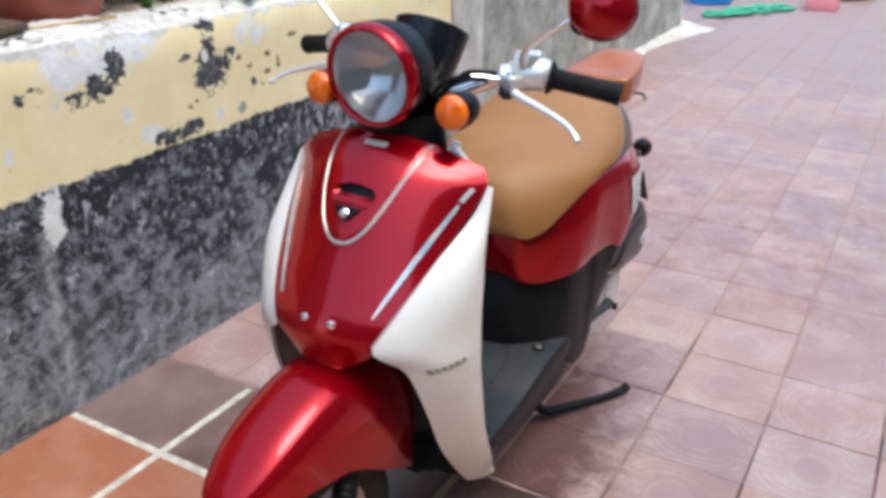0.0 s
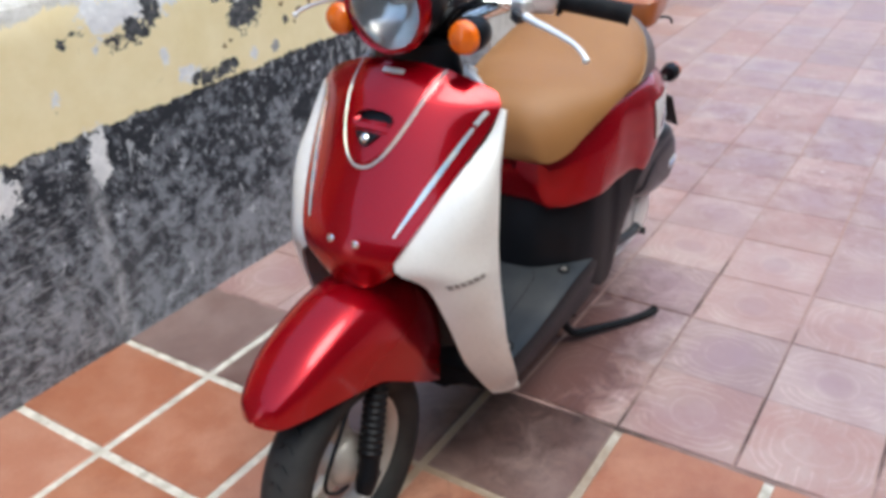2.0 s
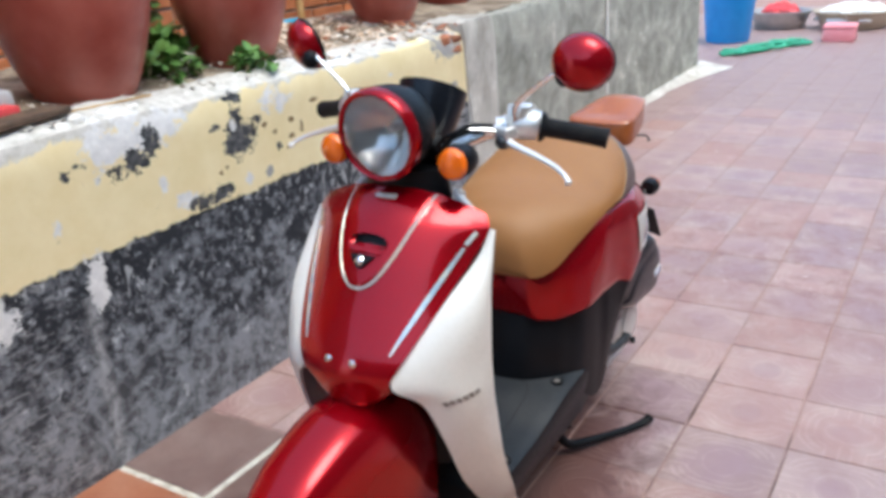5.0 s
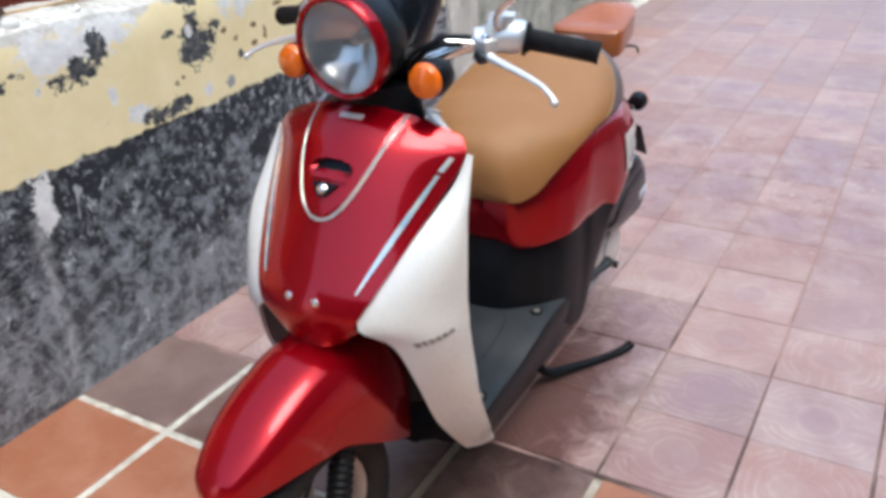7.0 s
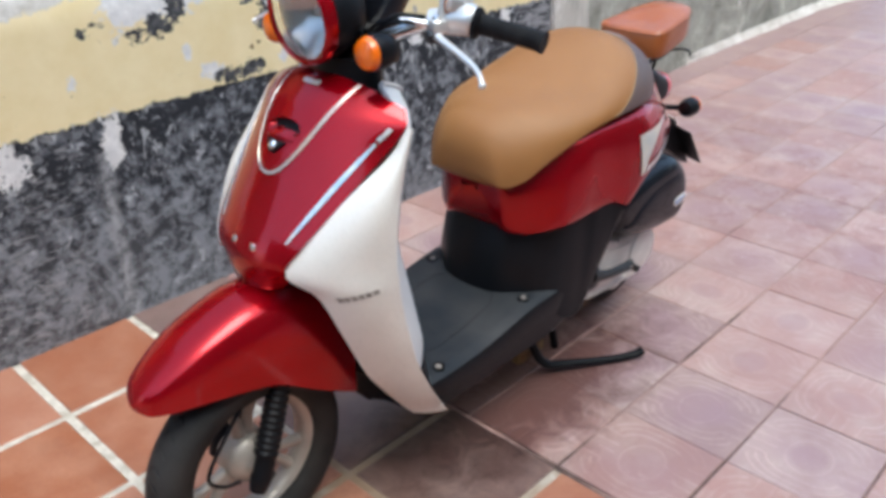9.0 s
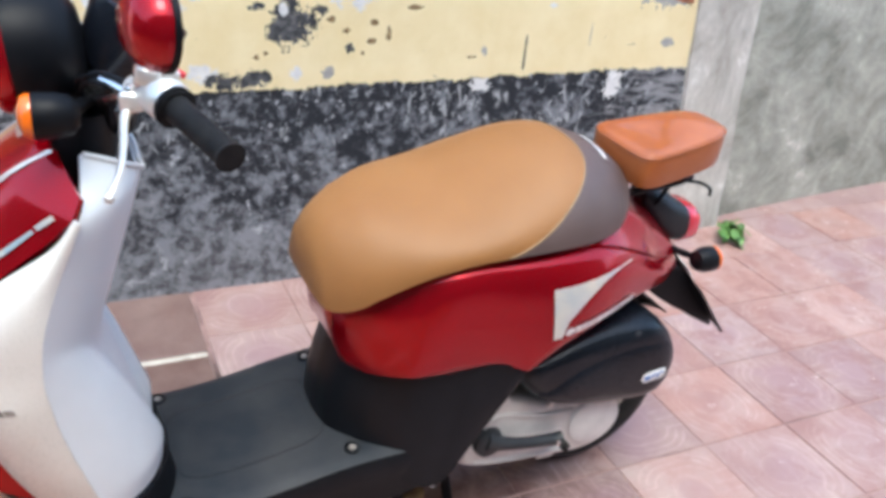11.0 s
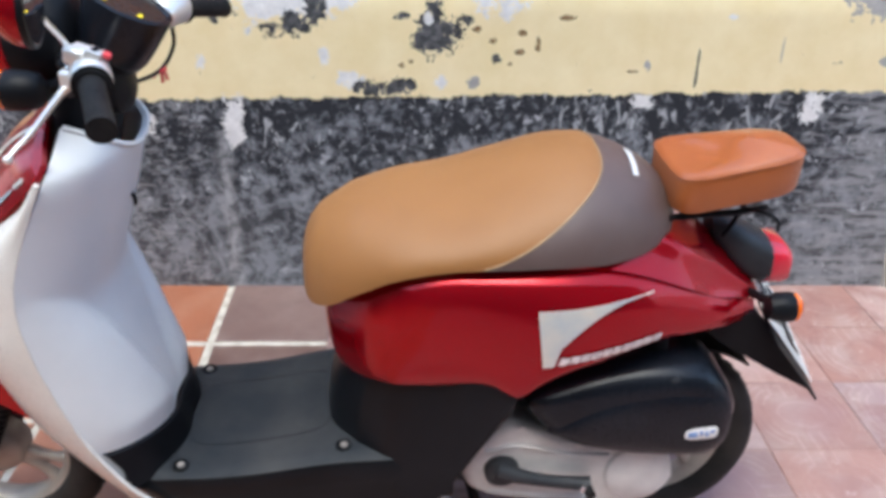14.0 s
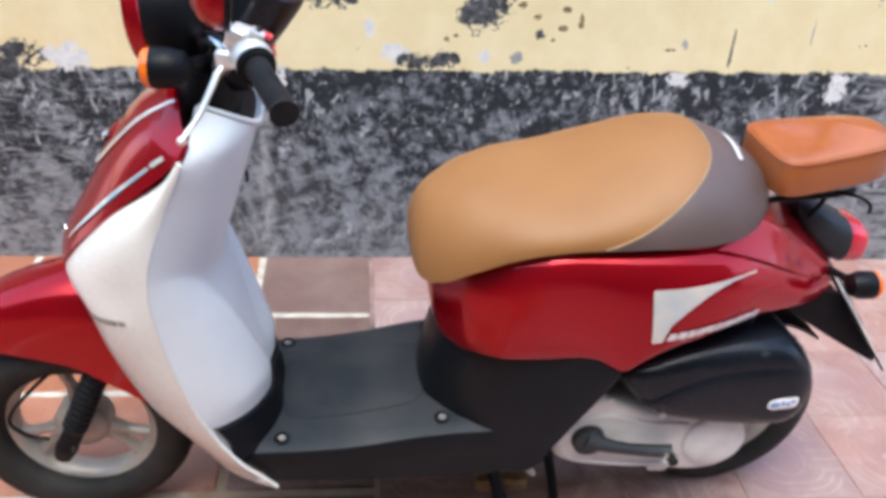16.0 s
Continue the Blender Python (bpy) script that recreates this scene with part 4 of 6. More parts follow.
REAR_EDGE = [(0.047, 0.170, 0.764), (0.014, 0.178, 0.690), (-0.007, 0.187, 0.632), (-0.014, 0.190, 0.573), (-0.010, 0.190, 0.530), (-0.002, 0.189, 0.480), (0.032, 0.186, 0.357), (0.083, 0.180, 0.255), (0.122, 0.166, 0.200), (0.142, 0.160, 0.172)]


def shield_rows(lift=0.0):
    a, b = spline(FRONT_EDGE, 46), spline(REAR_EDGE, 46)
    rows = []
    for i in range(46):
        rows.append([])
        bulge = 0.020 * math.sin(math.pi * min(i / 30, 1)) + 0.005
        for u in np.linspace(0, 1, 11):
            p = a[i] * (1 - u) + b[i] * u
            k = bulge * 4 * u * (1 - u) + lift
            rows[-1].append(Vector((p[0] - 0.6 * k, -(p[1] + 0.8 * k), p[2])))
    return rows


for s in (0, 1):
    bm = shell(shield_rows(), 0.006)
    shield = part("leg_shield", mirror_y(bm) if s else bm, M_WHITE, scooter, "white outer leg shield")
    bm = lathe([(0.005, 0), (0.005, 0.0025), (0.0005, 0.003)], 12, turn_to((0.118, -0.164, 0.198), (-0.4, -0.9, 0)))
    part("screw", mirror_y(bm) if s else bm, M_ALU, shield)
    rows = shield_rows(0.0012)
    bm = bmesh.new()
    for a, b in ((2.2, 2.9), (3.1, 3.7), (3.9, 4.6), (4.8, 5.5), (5.7, 6.4), (6.6, 7.4)):
        def at(u, v):
            i, j = int(v), int(u)
            return rows[i][j].lerp(rows[i][j + 1], u - j).lerp(rows[i + 1][j].lerp(rows[i + 1][j + 1], u - j), v - i)
        shell([[at(a + (b - a) * k, 19.6 - 0.35 * (a - 2) / 5 + h) for k in (0, 0.5, 1)] for h in (0, 0.4, 0.8)], 0.0008, bm)
    part("lettering", mirror_y(bm) if s else bm, M_GREYTEXT, shield, "small worn grey lettering bars")

# inner side of the leg shield
SPINE = [(-0.850, 0.150), (-0.790, 0.138), (-0.70, 0.112), (-0.62, 0.086), (-0.565, 0.068), (-0.540, 0.066), (-0.505, 0.074), (-0.45, 0.089), (-0.40, 0.102), (-0.345, 0.117), (-0.28, 0.130)]
EDGE = [(-0.850, 0.064, 0.064), (-0.82, 0.058, 0.088), (-0.790, 0.053, 0.124), (-0.764, 0.0475, 0.160), (-0.690, 0.0145, 0.177), (-0.632, -0.0065, 0.186), (-0.573, -0.0135, 0.189), (-0.53, -0.0095, 0.189), (-0.48, -0.0015, 0.188), (-0.357, 0.0325, 0.183), (-0.28, 0.062, 0.168)]


def panel_at(u, z):
    """Rear face of the shield: a hollow column above, two knee lobes below that start at a crease."""
    xc = at_key(SPINE, -z)[1]
    _, xe, ye = at_key(EDGE, -z)
    sharp = 2.6 - 0.3 * min(max((0.56 - z) / 0.15, 0), 1)
    au = abs(u)
    start = float(np.interp(au, [0.0, 0.12, 0.3, 0.45, 0.62, 0.8, 1.0], [0.30, 0.33, 0.44, 0.515, 0.562, 0.585, 0.600]))
    lobe = 0.026 * (1 - math.exp(-max(start - z, 0) / 0.050)) * (1 - au ** 9) * min(au / 0.3, 1.0) * min(max((z - 0.27) / 0.08, 0.25), 1)
    return Vector((xe + (xc - xe) * (1 - au ** sharp) + lobe, ye * u, z))


rows = [[panel_at(u, 0.258 + (0.506 + 0.052 * abs(u) ** 1.4) * q) for u in np.linspace(-1, 1, 49)] for q in np.linspace(1, 0, 64)]
inner = part("inner_panel", shell(rows, 0.006), M_INNER, scooter, "pale silver inner leg panel")
part("panel_rim", tube([panel_at(u, 0.764 + 0.052 * abs(u) ** 1.4) + Vector((0.001, 0, 0)) for u in np.linspace(-0.99, 0.99, 41)], 0.004, 8, 90), M_INNER, inner)
# black well behind the front wheel
part("inner_fender", shell([[(0.0 + 0.10 * (0.55 - z) - 0.03 * math.cos(u * 1.5), 0.085 * u, z) for u in np.linspace(-1, 1, 11)] for z in np.linspace(0.325, 0.56, 9)], -0.01), M_BLACK, scooter)
part("steering_cowl", loft([[(0.055 + 0.045 * math.cos(a) + dx, r * math.sin(a), z) for a in np.linspace(0, 2 * math.pi, 24, endpoint=False)] for z, r, dx in ((0.62, 0.06, -0.05), (0.76, 0.075, 0.0), (0.80, 0.08, 0.01), (0.85, 0.07, 0.01))]), M_BLACK, scooter)

# foot board
FLOOR = [(0.035, 0.142, 0.256), (0.09, 0.152, 0.251), (0.24, 0.158, 0.257), (0.40, 0.163, 0.284), (0.50, 0.166, 0.291), (0.59, 0.160, 0.291)]
rings = []
for x in np.linspace(0.035, 0.59, 24):
    _, w, z = at_key(FLOOR, x)
    zb = 0.173 + 0.02 * max(0, (x - 0.45) / 0.15)
    taper = min(max((0.12 - x) / 0.085, 0), 1)
    zb += 0.04 * taper
    half = [(w * 0.3, z - 0.001), (w * 0.78, z - 0.002), (w * 0.90, z - 0.004), (w * 0.97, z - 0.010), (w, z - 0.022), (w * (0.985 - 0.30 * taper), z - 0.05 + 0.02 * taper), (w * (0.93 - 0.45 * taper), zb), (w * 0.4, zb - 0.01)]
    rings.append([(x, -a, b) for a, b in half] + [(x, a, b) for a, b in half[::-1]])
board = part("foot_board", loft(rings), M_LOWER, scooter, "black plastic foot board")
# added top sheet: dust and the light from above put into a paler colour
rows = []
for x in np.linspace(0.038, 0.588, 30):
    _, w, z = at_key(FLOOR, x)
    edge = [(0.0, 0.0), (0.3, -0.001), (0.78, -0.002), (0.90, -0.004), (0.97, -0.010)]
    half = [(x, w * a, z + b + 0.0018) for a, b in edge]
    rows.append([(px, -py, pz) for px, py, pz in half[:0:-1]] + half)
part("tread_sheet", shell(rows, -0.0015), M_BOARD, board, "scuffed dusty top sheet, paler than the sides as lit from above")
for x in (0.150, 0.413):
    for s in (-1, 1):
        z = at_key(FLOOR, x)[2]
        part("bolt_well", lathe([(0.014, 0), (0.014, 0.003), (0.011, 0.004), (0.010, 0.0015), (0.0005, 0.001)], 20, pose(x, s * 0.128, z - 0.0005)), M_BLACK, board)
        part("bolt", lathe([(0.006, 0), (0.006, 0.004), (0.0005, 0.005)], 10, pose(x, s * 0.128, z - 0.0005)), M_GREYTEXT, board)
# lid seam on the board
loop = [(0.20 + 0.12 * math.copysign(abs(math.cos(a)) ** 0.35, math.cos(a)) + 0.07, 0.085 * math.copysign(abs(math.sin(a)) ** 0.4, math.sin(a))) for a in np.linspace(0, 2 * math.pi, 48, endpoint=False)]
lid = bmesh.new()
tube([(x, y, at_key(FLOOR, x)[2] + 0.0010) for x, y in loop + loop[:1]], 0.0016, 6, 97, lid)
part("lid_seam", lid, M_BLACK, board)
# upturned front lip
rows = []
for a in np.linspace(-0.985, 0.985, 33):
    rows.append([])
    crest = 0.306 + 0.018 * abs(a) ** 2
    for dx, f in ((0.020, 0.0), (0.016, 0.16), (0.013, 0.42), (0.010, 0.72), (0.007, 0.93), (-0.003, 1.0)):
        z = 0.246 + (crest - 0.246) * f
        p = panel_at(a, z)
        rows[-1].append(Vector((p.x + dx, p.y * (1 + 0.05 * dx / 0.03), z)))
part("kick_lip", shell(rows, 0.010), M_BLACK, scooter)

# rear body: place, half width at the shoulder, half width at the skirt, top, bottom
BODY = [(0.384, 0.018, 0.018, 0.545, 0.512), (0.390, 0.054, 0.054, 0.550, 0.474), (0.400, 0.073, 0.074, 0.555, 0.436), (0.410, 0.084, 0.087, 0.560, 0.423), (0.425, 0.099, 0.105, 0.568, 0.419), (0.44, 0.112, 0.123, 0.578, 0.421), (0.465, 0.132, 0.147, 0.592, 0.427), (0.478, 0.138, 0.156, 0.600, 0.430), (0.490, 0.149, 0.165, 0.606, 0.433), (0.508, 0.160, 0.168, 0.613, 0.433), (0.53, 0.172, 0.170, 0.620, 0.433), (0.545, 0.177, 0.172, 0.624, 0.434), (0.575, 0.180, 0.175, 0.629, 0.437), (0.62, 0.185, 0.185, 0.631, 0.445),
        (0.645, 0.188, 0.192, 0.632, 0.443), (0.662, 0.190, 0.197, 0.632, 0.434), (0.680, 0.191, 0.201, 0.632, 0.429), (0.712, 0.192, 0.205, 0.632, 0.457), (0.752, 0.190, 0.203, 0.631, 0.478), (0.80, 0.181, 0.193, 0.625, 0.488), (0.85, 0.166, 0.177, 0.611, 0.496), (0.904, 0.145, 0.155, 0.588, 0.499), (1.00, 0.103, 0.115, 0.540, 0.492), (1.045, 0.078, 0.084, 0.521, 0.482), (1.075, 0.058, 0.060, 0.510, 0.480)]
# upper cowl behind the seat: place, half width and height of the crease, of the ridge, height on the middle line
COWL = [(0.52, 0.160, 0.6175, 0.143, 0.622, 0.630), (0.56, 0.174, 0.6265, 0.152, 0.631, 0.637), (0.62, 0.1845, 0.631, 0.158, 0.636, 0.641), (0.70, 0.191, 0.632, 0.158, 0.640, 0.645), (0.76, 0.188, 0.630, 0.140, 0.645, 0.650), (0.82, 0.175, 0.620, 0.120, 0.655, 0.662), (0.88, 0.154, 0.599, 0.101, 0.648, 0.664), (0.93, 0.135, 0.575, 0.095, 0.620, 0.648), (0.985, 0.108, 0.544, 0.072, 0.586, 0.615),
        (1.03, 0.085, 0.527, 0.061, 0.552, 0.576), (1.06, 0.069, 0.516, 0.053, 0.530, 0.545), (1.078, 0.056, 0.510, 0.044, 0.517, 0.524)]


def band(x):
    """How round the shoulder is: broad beside the seat, narrower along the tail."""
    return 1.70 - 1.10 * min(max((x - 0.78) / 0.16, 0), 1) - 0.35 * min(max((x - 0.96) / 0.1, 0), 1)


def cowl_at(x, q, lift=0.0):
    """q: 0 at the crease, 1 on the ridge, 2 on the middle line."""
    _, yc, zc, yr, zr, zm = at_key(COWL, x)
    yc, zc = yc - 0.015 * band(x), zc - 0.0015
    yr = min(yr, yc - 0.006)
    if q < 1:
        y, z = yc + (yr - yc) * q, zc + (zr - zc) * q - 0.005 * math.sin(math.pi * q)
    else:
        f = q - 1
        y, z = yr * (1 - f), zr + (zm - zr) * (1 - (1 - f) ** 1.6)
    return Vector((x, -(y + 0.7 * lift), z + 0.7 * lift))



def flank(f):
    """Outward bow of the side between skirt (0) and shoulder (1)."""
    return 0.007 * math.sin(math.pi * min(max(f, 0), 1))


def body_y(x, z, lift=0.0):
    _, wt, wb, zt, zb = at_key(BODY, x)
    f = (z - zb) / (zt - zb)
    return -(wb + (wt - wb) * f + flank(f) + lift)


def body_ring(x):
    _, wt, wb, zt, zb = at_key(BODY, x)
    h = zt - zb
    crown = 0.003
    k = band(x)
    half = [(wt * 0.35, zt + crown), (wt * 0.75, zt + crown * 0.4), (wt - 0.026 * k, zt + 0.001 * k), (wt - 0.012 * k, zt - 0.003 * k), (wt - 0.003 * k, zt - 0.010 * k), (wt + 0.002, zt - 0.022 * k)]
    half += [(wb + (wt - wb) * f + flank(f), zb + h * f) for f in (0.69, 0.60, 0.50, 0.4, 0.27, 0.15, 0.07)]
    half += [(wb - 0.002, zb + 0.003), (wb - 0.008, zb), (wb * 0.6, zb + 0.006)]
    return [Vector((x, -a, b)) for a, b in half] + [Vector((x, a, b)) for a, b in half[::-1]]


def oval(x, w, zt, zb, n=44, power=3.0):
    out = []
    for a in np.linspace(0, 2 * math.pi, n, endpoint=False):
        c, s = math.cos(a), math.sin(a)
        out.append(Vector((x, w * math.copysign(abs(c) ** (2 / power), c), (zt + zb) / 2 + (zt - zb) / 2 * math.copysign(abs(s) ** (2 / power), s))))
    return out


part("rear_body", loft([body_ring(x) for x in np.concatenate([np.linspace(0.384, 0.44, 18), np.linspace(0.447, 1.075, 58)])]), M_RED, scooter, "glossy metallic red rear body")
rows = []
for x in np.linspace(0.52, 1.078, 66):
    half = [cowl_at(x, q) for q in (-0.06, 0.12, 0.3, 0.5, 0.7, 0.88, 0.97, 1.03, 1.12, 1.3, 1.5, 1.75, 2.0)]
    rows.append(half + [Vector((p.x, -p.y, p.z)) for p in half[-2::-1]])
part("tail_cowl", shell(rows, -0.006), M_RED, scooter, "glossy red upper tail cowl with a sharp ridge")
for s in (0, 1):
    rows = []
    for f in np.linspace(0, 1, 21):
        xt, zt_ = 0.696 + 0.172 * f, 0.584 + 0.010 * f
        lowx, lowz = 0.708 + 0.160 * f, 0.493 + 0.098 * (1 - (1 - f) ** 2.4)
        if f < 0.12:
            lowz = 0.493 + 0.02 * f
        rows.append([Vector((x_, body_y(x_, z_, 0.002), z_)) for x_, z_ in [(xt + (lowx - xt) * k, zt_ + (lowz - zt_) * k) for k in np.linspace(0, 1, 7)]])
    bm = shell(rows, 0.0012)
    part("fin_decal", mirror_y(bm) if s else bm, M_DECAL, scooter, "pearl white fin-shaped decal")
    bm = bmesh.new()
    for k in range(10):
        x0 = 0.730 + 0.0160 * k
        shell([[Vector((x_ + 0.004 * h, body_y(x_, z_, 0.002), z_)) for x_, z_ in [(x0 + 0.0132 * q, 0.497 + 0.0014 * k + 0.0120 * h) for q in (0, 0.5, 1)]] for h in (0, 0.5, 1)], 0.001, bm)
    part("lettering", mirror_y(bm) if s else bm, M_SILVERTEXT, scooter, "silver lettering drawn as bars")
    for q0, q1, x0, x1 in ((0.12, 0.93, 0.992, 1.070), (1.08, 1.6, 0.985, 1.070)):
        rows = [[cowl_at(x + 0.022 * (0.93 - q) * (q0 < 1) * (1 - k), q, 0.0025) for q in np.linspace(q0, q1, 7)] for k, x in zip(np.linspace(0, 1, 12), np.linspace(x0, x1, 12))]
        bm = shell(rows, -0.002)
        part("tail_lens", mirror_y(bm) if s else bm, M_TAILLENS, scooter, "orange-red side lens of the tail")

# black lower cover under the seat
COVER_TOP = [(0.412, 0, 0.442), (0.418, 0.039, 0.437), (0.428, 0.068, 0.436), (0.446, 0.095, 0.438), (0.47, 0.123, 0.444), (0.496, 0.145, 0.45), (0.53, 0.156, 0.45), (0.575, 0.163, 0.453), (0.6, 0.172, 0.458), (0.62, 0.176, 0.46), (0.645, 0.182, 0.459), (0.662, 0.187, 0.451), (0.678, 0.191, 0.445)]
COVER_LOW = [(0.380, 0.0, 0.262), (0.384, 0.044, 0.262), (0.394, 0.072, 0.262), (0.415, 0.101, 0.262), (0.443, 0.134, 0.252), (0.475, 0.156, 0.236), (0.515, 0.168, 0.205), (0.548, 0.173, 0.200), (0.570, 0.176, 0.215), (0.596, 0.179, 0.262), (0.628, 0.182, 0.318), (0.650, 0.187, 0.362), (0.676, 0.192, 0.412)]
top, low = spline(COVER_TOP, 49), spline(COVER_LOW, 49)
rows = []
for sd, order in ((1, range(48, 0, -1)), (-1, range(49))):
    for i in order:
        row = []
        for q in np.linspace(0, 1, 9):
            p = low[i] + (top[i] - low[i]) * q
            row.append(Vector((p[0] - 0.006 * math.sin(math.pi * q) * (i < 16), sd * (p[1] + 0.004 * math.sin(math.pi * q)), p[2])))
        rows.append(row)
part("lower_cover", shell(rows, 0.006), M_LOWER, scooter, "satin black lower side cover")

# seat: place, half width, top, bottom
SEAT = [(0.356, 0.030, 0.594, 0.562), (0.359, 0.060, 0.608, 0.551), (0.365, 0.081, 0.624, 0.542), (0.376, 0.096, 0.641, 0.538), (0.390, 0.111, 0.653, 0.543), (0.410, 0.127, 0.664, 0.555), (0.436, 0.140, 0.677, 0.575), (0.50, 0.166, 0.686, 0.615), (0.58, 0.178, 0.694, 0.635), (0.66, 0.183, 0.722, 0.640), (0.745, 0.177, 0.752, 0.640),
        (0.805, 0.160, 0.753, 0.636), (0.865, 0.128, 0.733, 0.638), (0.91, 0.080, 0.703, 0.647), (0.93, 0.025, 0.680, 0.660)]


def seat_at(x, th, lift=0.0):
    _, w, zt, zb = at_key(SEAT, x)
    c, s = math.cos(th), math.sin(th)
    return Vector((x, -(w + lift) * math.copysign(abs(c) ** 0.84, c), zb + (zt + lift - zb) * abs(s) ** 0.96))


def seam_x(th):
    s = abs(math.sin(th))
    return 0.615 + 0.205 * s ** 0.9 - 0.018 * s ** 8


def seat_half(front):
    rows = []
    for f in np.linspace(0, 1, 52):
        row = []
        for th in np.linspace(0, math.pi, 37):
            e = seam_x(th)
            f2 = f * f * (3 - 2 * f) * 0.4 + f * 0.6
            x = 0.356 + (e - 0.356) * (f ** 1.8) if front else e + (0.930 - e) * f2
            row.append(seat_at(x, th))
        mid = row[0].lerp(row[-1], 0.5)
        row += [row[-1].lerp(mid, 0.4) + Vector((0, 0, -0.004)), row[0].lerp(mid, 0.4) + Vector((0, 0, -0.004))]
        rows.append(row)
    return loft(rows)


seat = part("seat", seat_half(True), M_TAN, scooter, "smooth tan vinyl seat")
part("seat_rear", seat_half(False), M_BROWN, seat, "dark brown vinyl rear of the seat")
part("piping", tube([seat_at(seam_x(th), th, 0.0004) for th in np.linspace(0.02, math.pi - 0.02, 40)], 0.0018, 6, 100), M_PIPING, seat)
tag = [[seat_at(0.850 - 0.012 * abs(math.cos(th)) + k, th, 0.002) for k in np.linspace(0, 0.009, 4)] for th in np.linspace(1.12, 1.62, 10)]
part("maker_tag", shell(tag, 0.001), M_PLATE, seat, "small white tag")


# handlebar, headlight and clocks
LAMP = turn_to((-0.012, 0.002, 0.914), (-0.99, 0, -0.09)) @ Matrix.Scale(0.95, 4)
bowl = turned("headlight", lathe([(0.074, 0.0), (0.0765, -0.012), (0.0765, -0.03), (0.072, -0.055), (0.063, -0.080), (0.046, -0.095), (0.001, -0.102)], 48, LAMP, caps=False), M_BLACK, scooter, "round headlight in a black bowl")
turned("rim", lathe([(0.0685, 0.008), (0.073, 0.011), (0.0772, 0.007), (0.0790, -0.001), (0.0790, -0.011), (0.0765, -0.013), (0.0695, 0.0)], 56, LAMP, closed=True), M_RED, bowl, "glossy red rim")
dish = lathe([(0.0695, 0.002)] + [(0.068 * k, -0.058 + 0.054 * k ** 2.2) for k in np.linspace(1, 0.02, 34)], 120, caps=False)
for v in dish.verts:
    r, a = math.hypot(v.co.x, v.co.y), math.atan2(v.co.y, v.co.x)
    k = min(r / 0.07, 1) * (1 if r < 0.067 else 0)
    v.co.z += 0.0046 * k * abs(math.sin(v.co.x * 190)) * (1 if v.co.y > 0.030 else 0.12) + (0.0022 * k * abs(math.sin(v.co.y * 95 + 0.4)) if v.co.y < 0.030 else 0.0)
turned("reflector", moved(dish, LAMP), M_REFLECTOR, bowl, "silvered fluted reflector")
turned("bulb", lathe([(0.010, -0.062), (0.009, -0.040), (0.006, -0.032), (0.0005, -0.030)], 20, LAMP), M_SATIN, bowl)
glass = lathe([(0.071, 0.005), (0.060, 0.011), (0.040, 0.016), (0.020, 0.0185), (0.0005, 0.019), (0.0005, 0.0165), (0.020, 0.016), (0.040, 0.0135), (0.060, 0.0085), (0.071, 0.0025)], 48, LAMP)
M_GLASS, gn, gl, gp = nodes_of("clear_lens")
gp.inputs["Transmission Weight"].default_value, gp.inputs["Roughness"].default_value, gp.inputs["IOR"].default_value = 1.0, 0.02, 1.10
lens = turned("lens", glass, M_GLASS, bowl, "clear glass lens")
lens.visible_shadow = False
POD = turn_to((0.146, 0.0, 0.957), (0.45, 0, 0.89))
pod = turned("speedometer", lathe([(0.001, -0.094), (0.024, -0.092), (0.040, -0.082), (0.048, -0.066), (0.053, -0.04), (0.0575, -0.006), (0.058, 0.004), (0.053, 0.006), (0.050, 0.001), (0.001, 0.0)], 40, POD), M_GLOSSBLACK, scooter, "black speedometer housing")
M_DIAL = mat("dial", (0.010, 0.010, 0.010), (0.016, 0.015, 0.014), 20, 0.3, 0, 0.15, spec=0.3)
turned("dial", lathe([(0.050, 0.0015), (0.0005, 0.0025)], 32, POD), M_DIAL, pod)
for a in (0.6, 2.3, 3.9):
    turned("dial_mark", moved(block(-0.006, 0.006, -0.003, 0.003, 0.002, 0.0032), POD @ Matrix.Translation((0.034 * math.cos(a), 0.034 * math.sin(a), 0))), mat("yellow_mark", (0.8, 0.62, 0.02), (0.85, 0.66, 0.03)), pod)
turned("handlebar_clamp", loft([oval(x, w, zt, zb, 24, 2.6) for x, w, zt, zb in ((0.074, 0.03, 0.88, 0.835), (0.082, 0.045, 0.900, 0.815), (0.10, 0.055, 0.905, 0.81), (0.125, 0.045, 0.89, 0.81), (0.135, 0.02, 0.87, 0.83))]), M_BLACK, scooter)
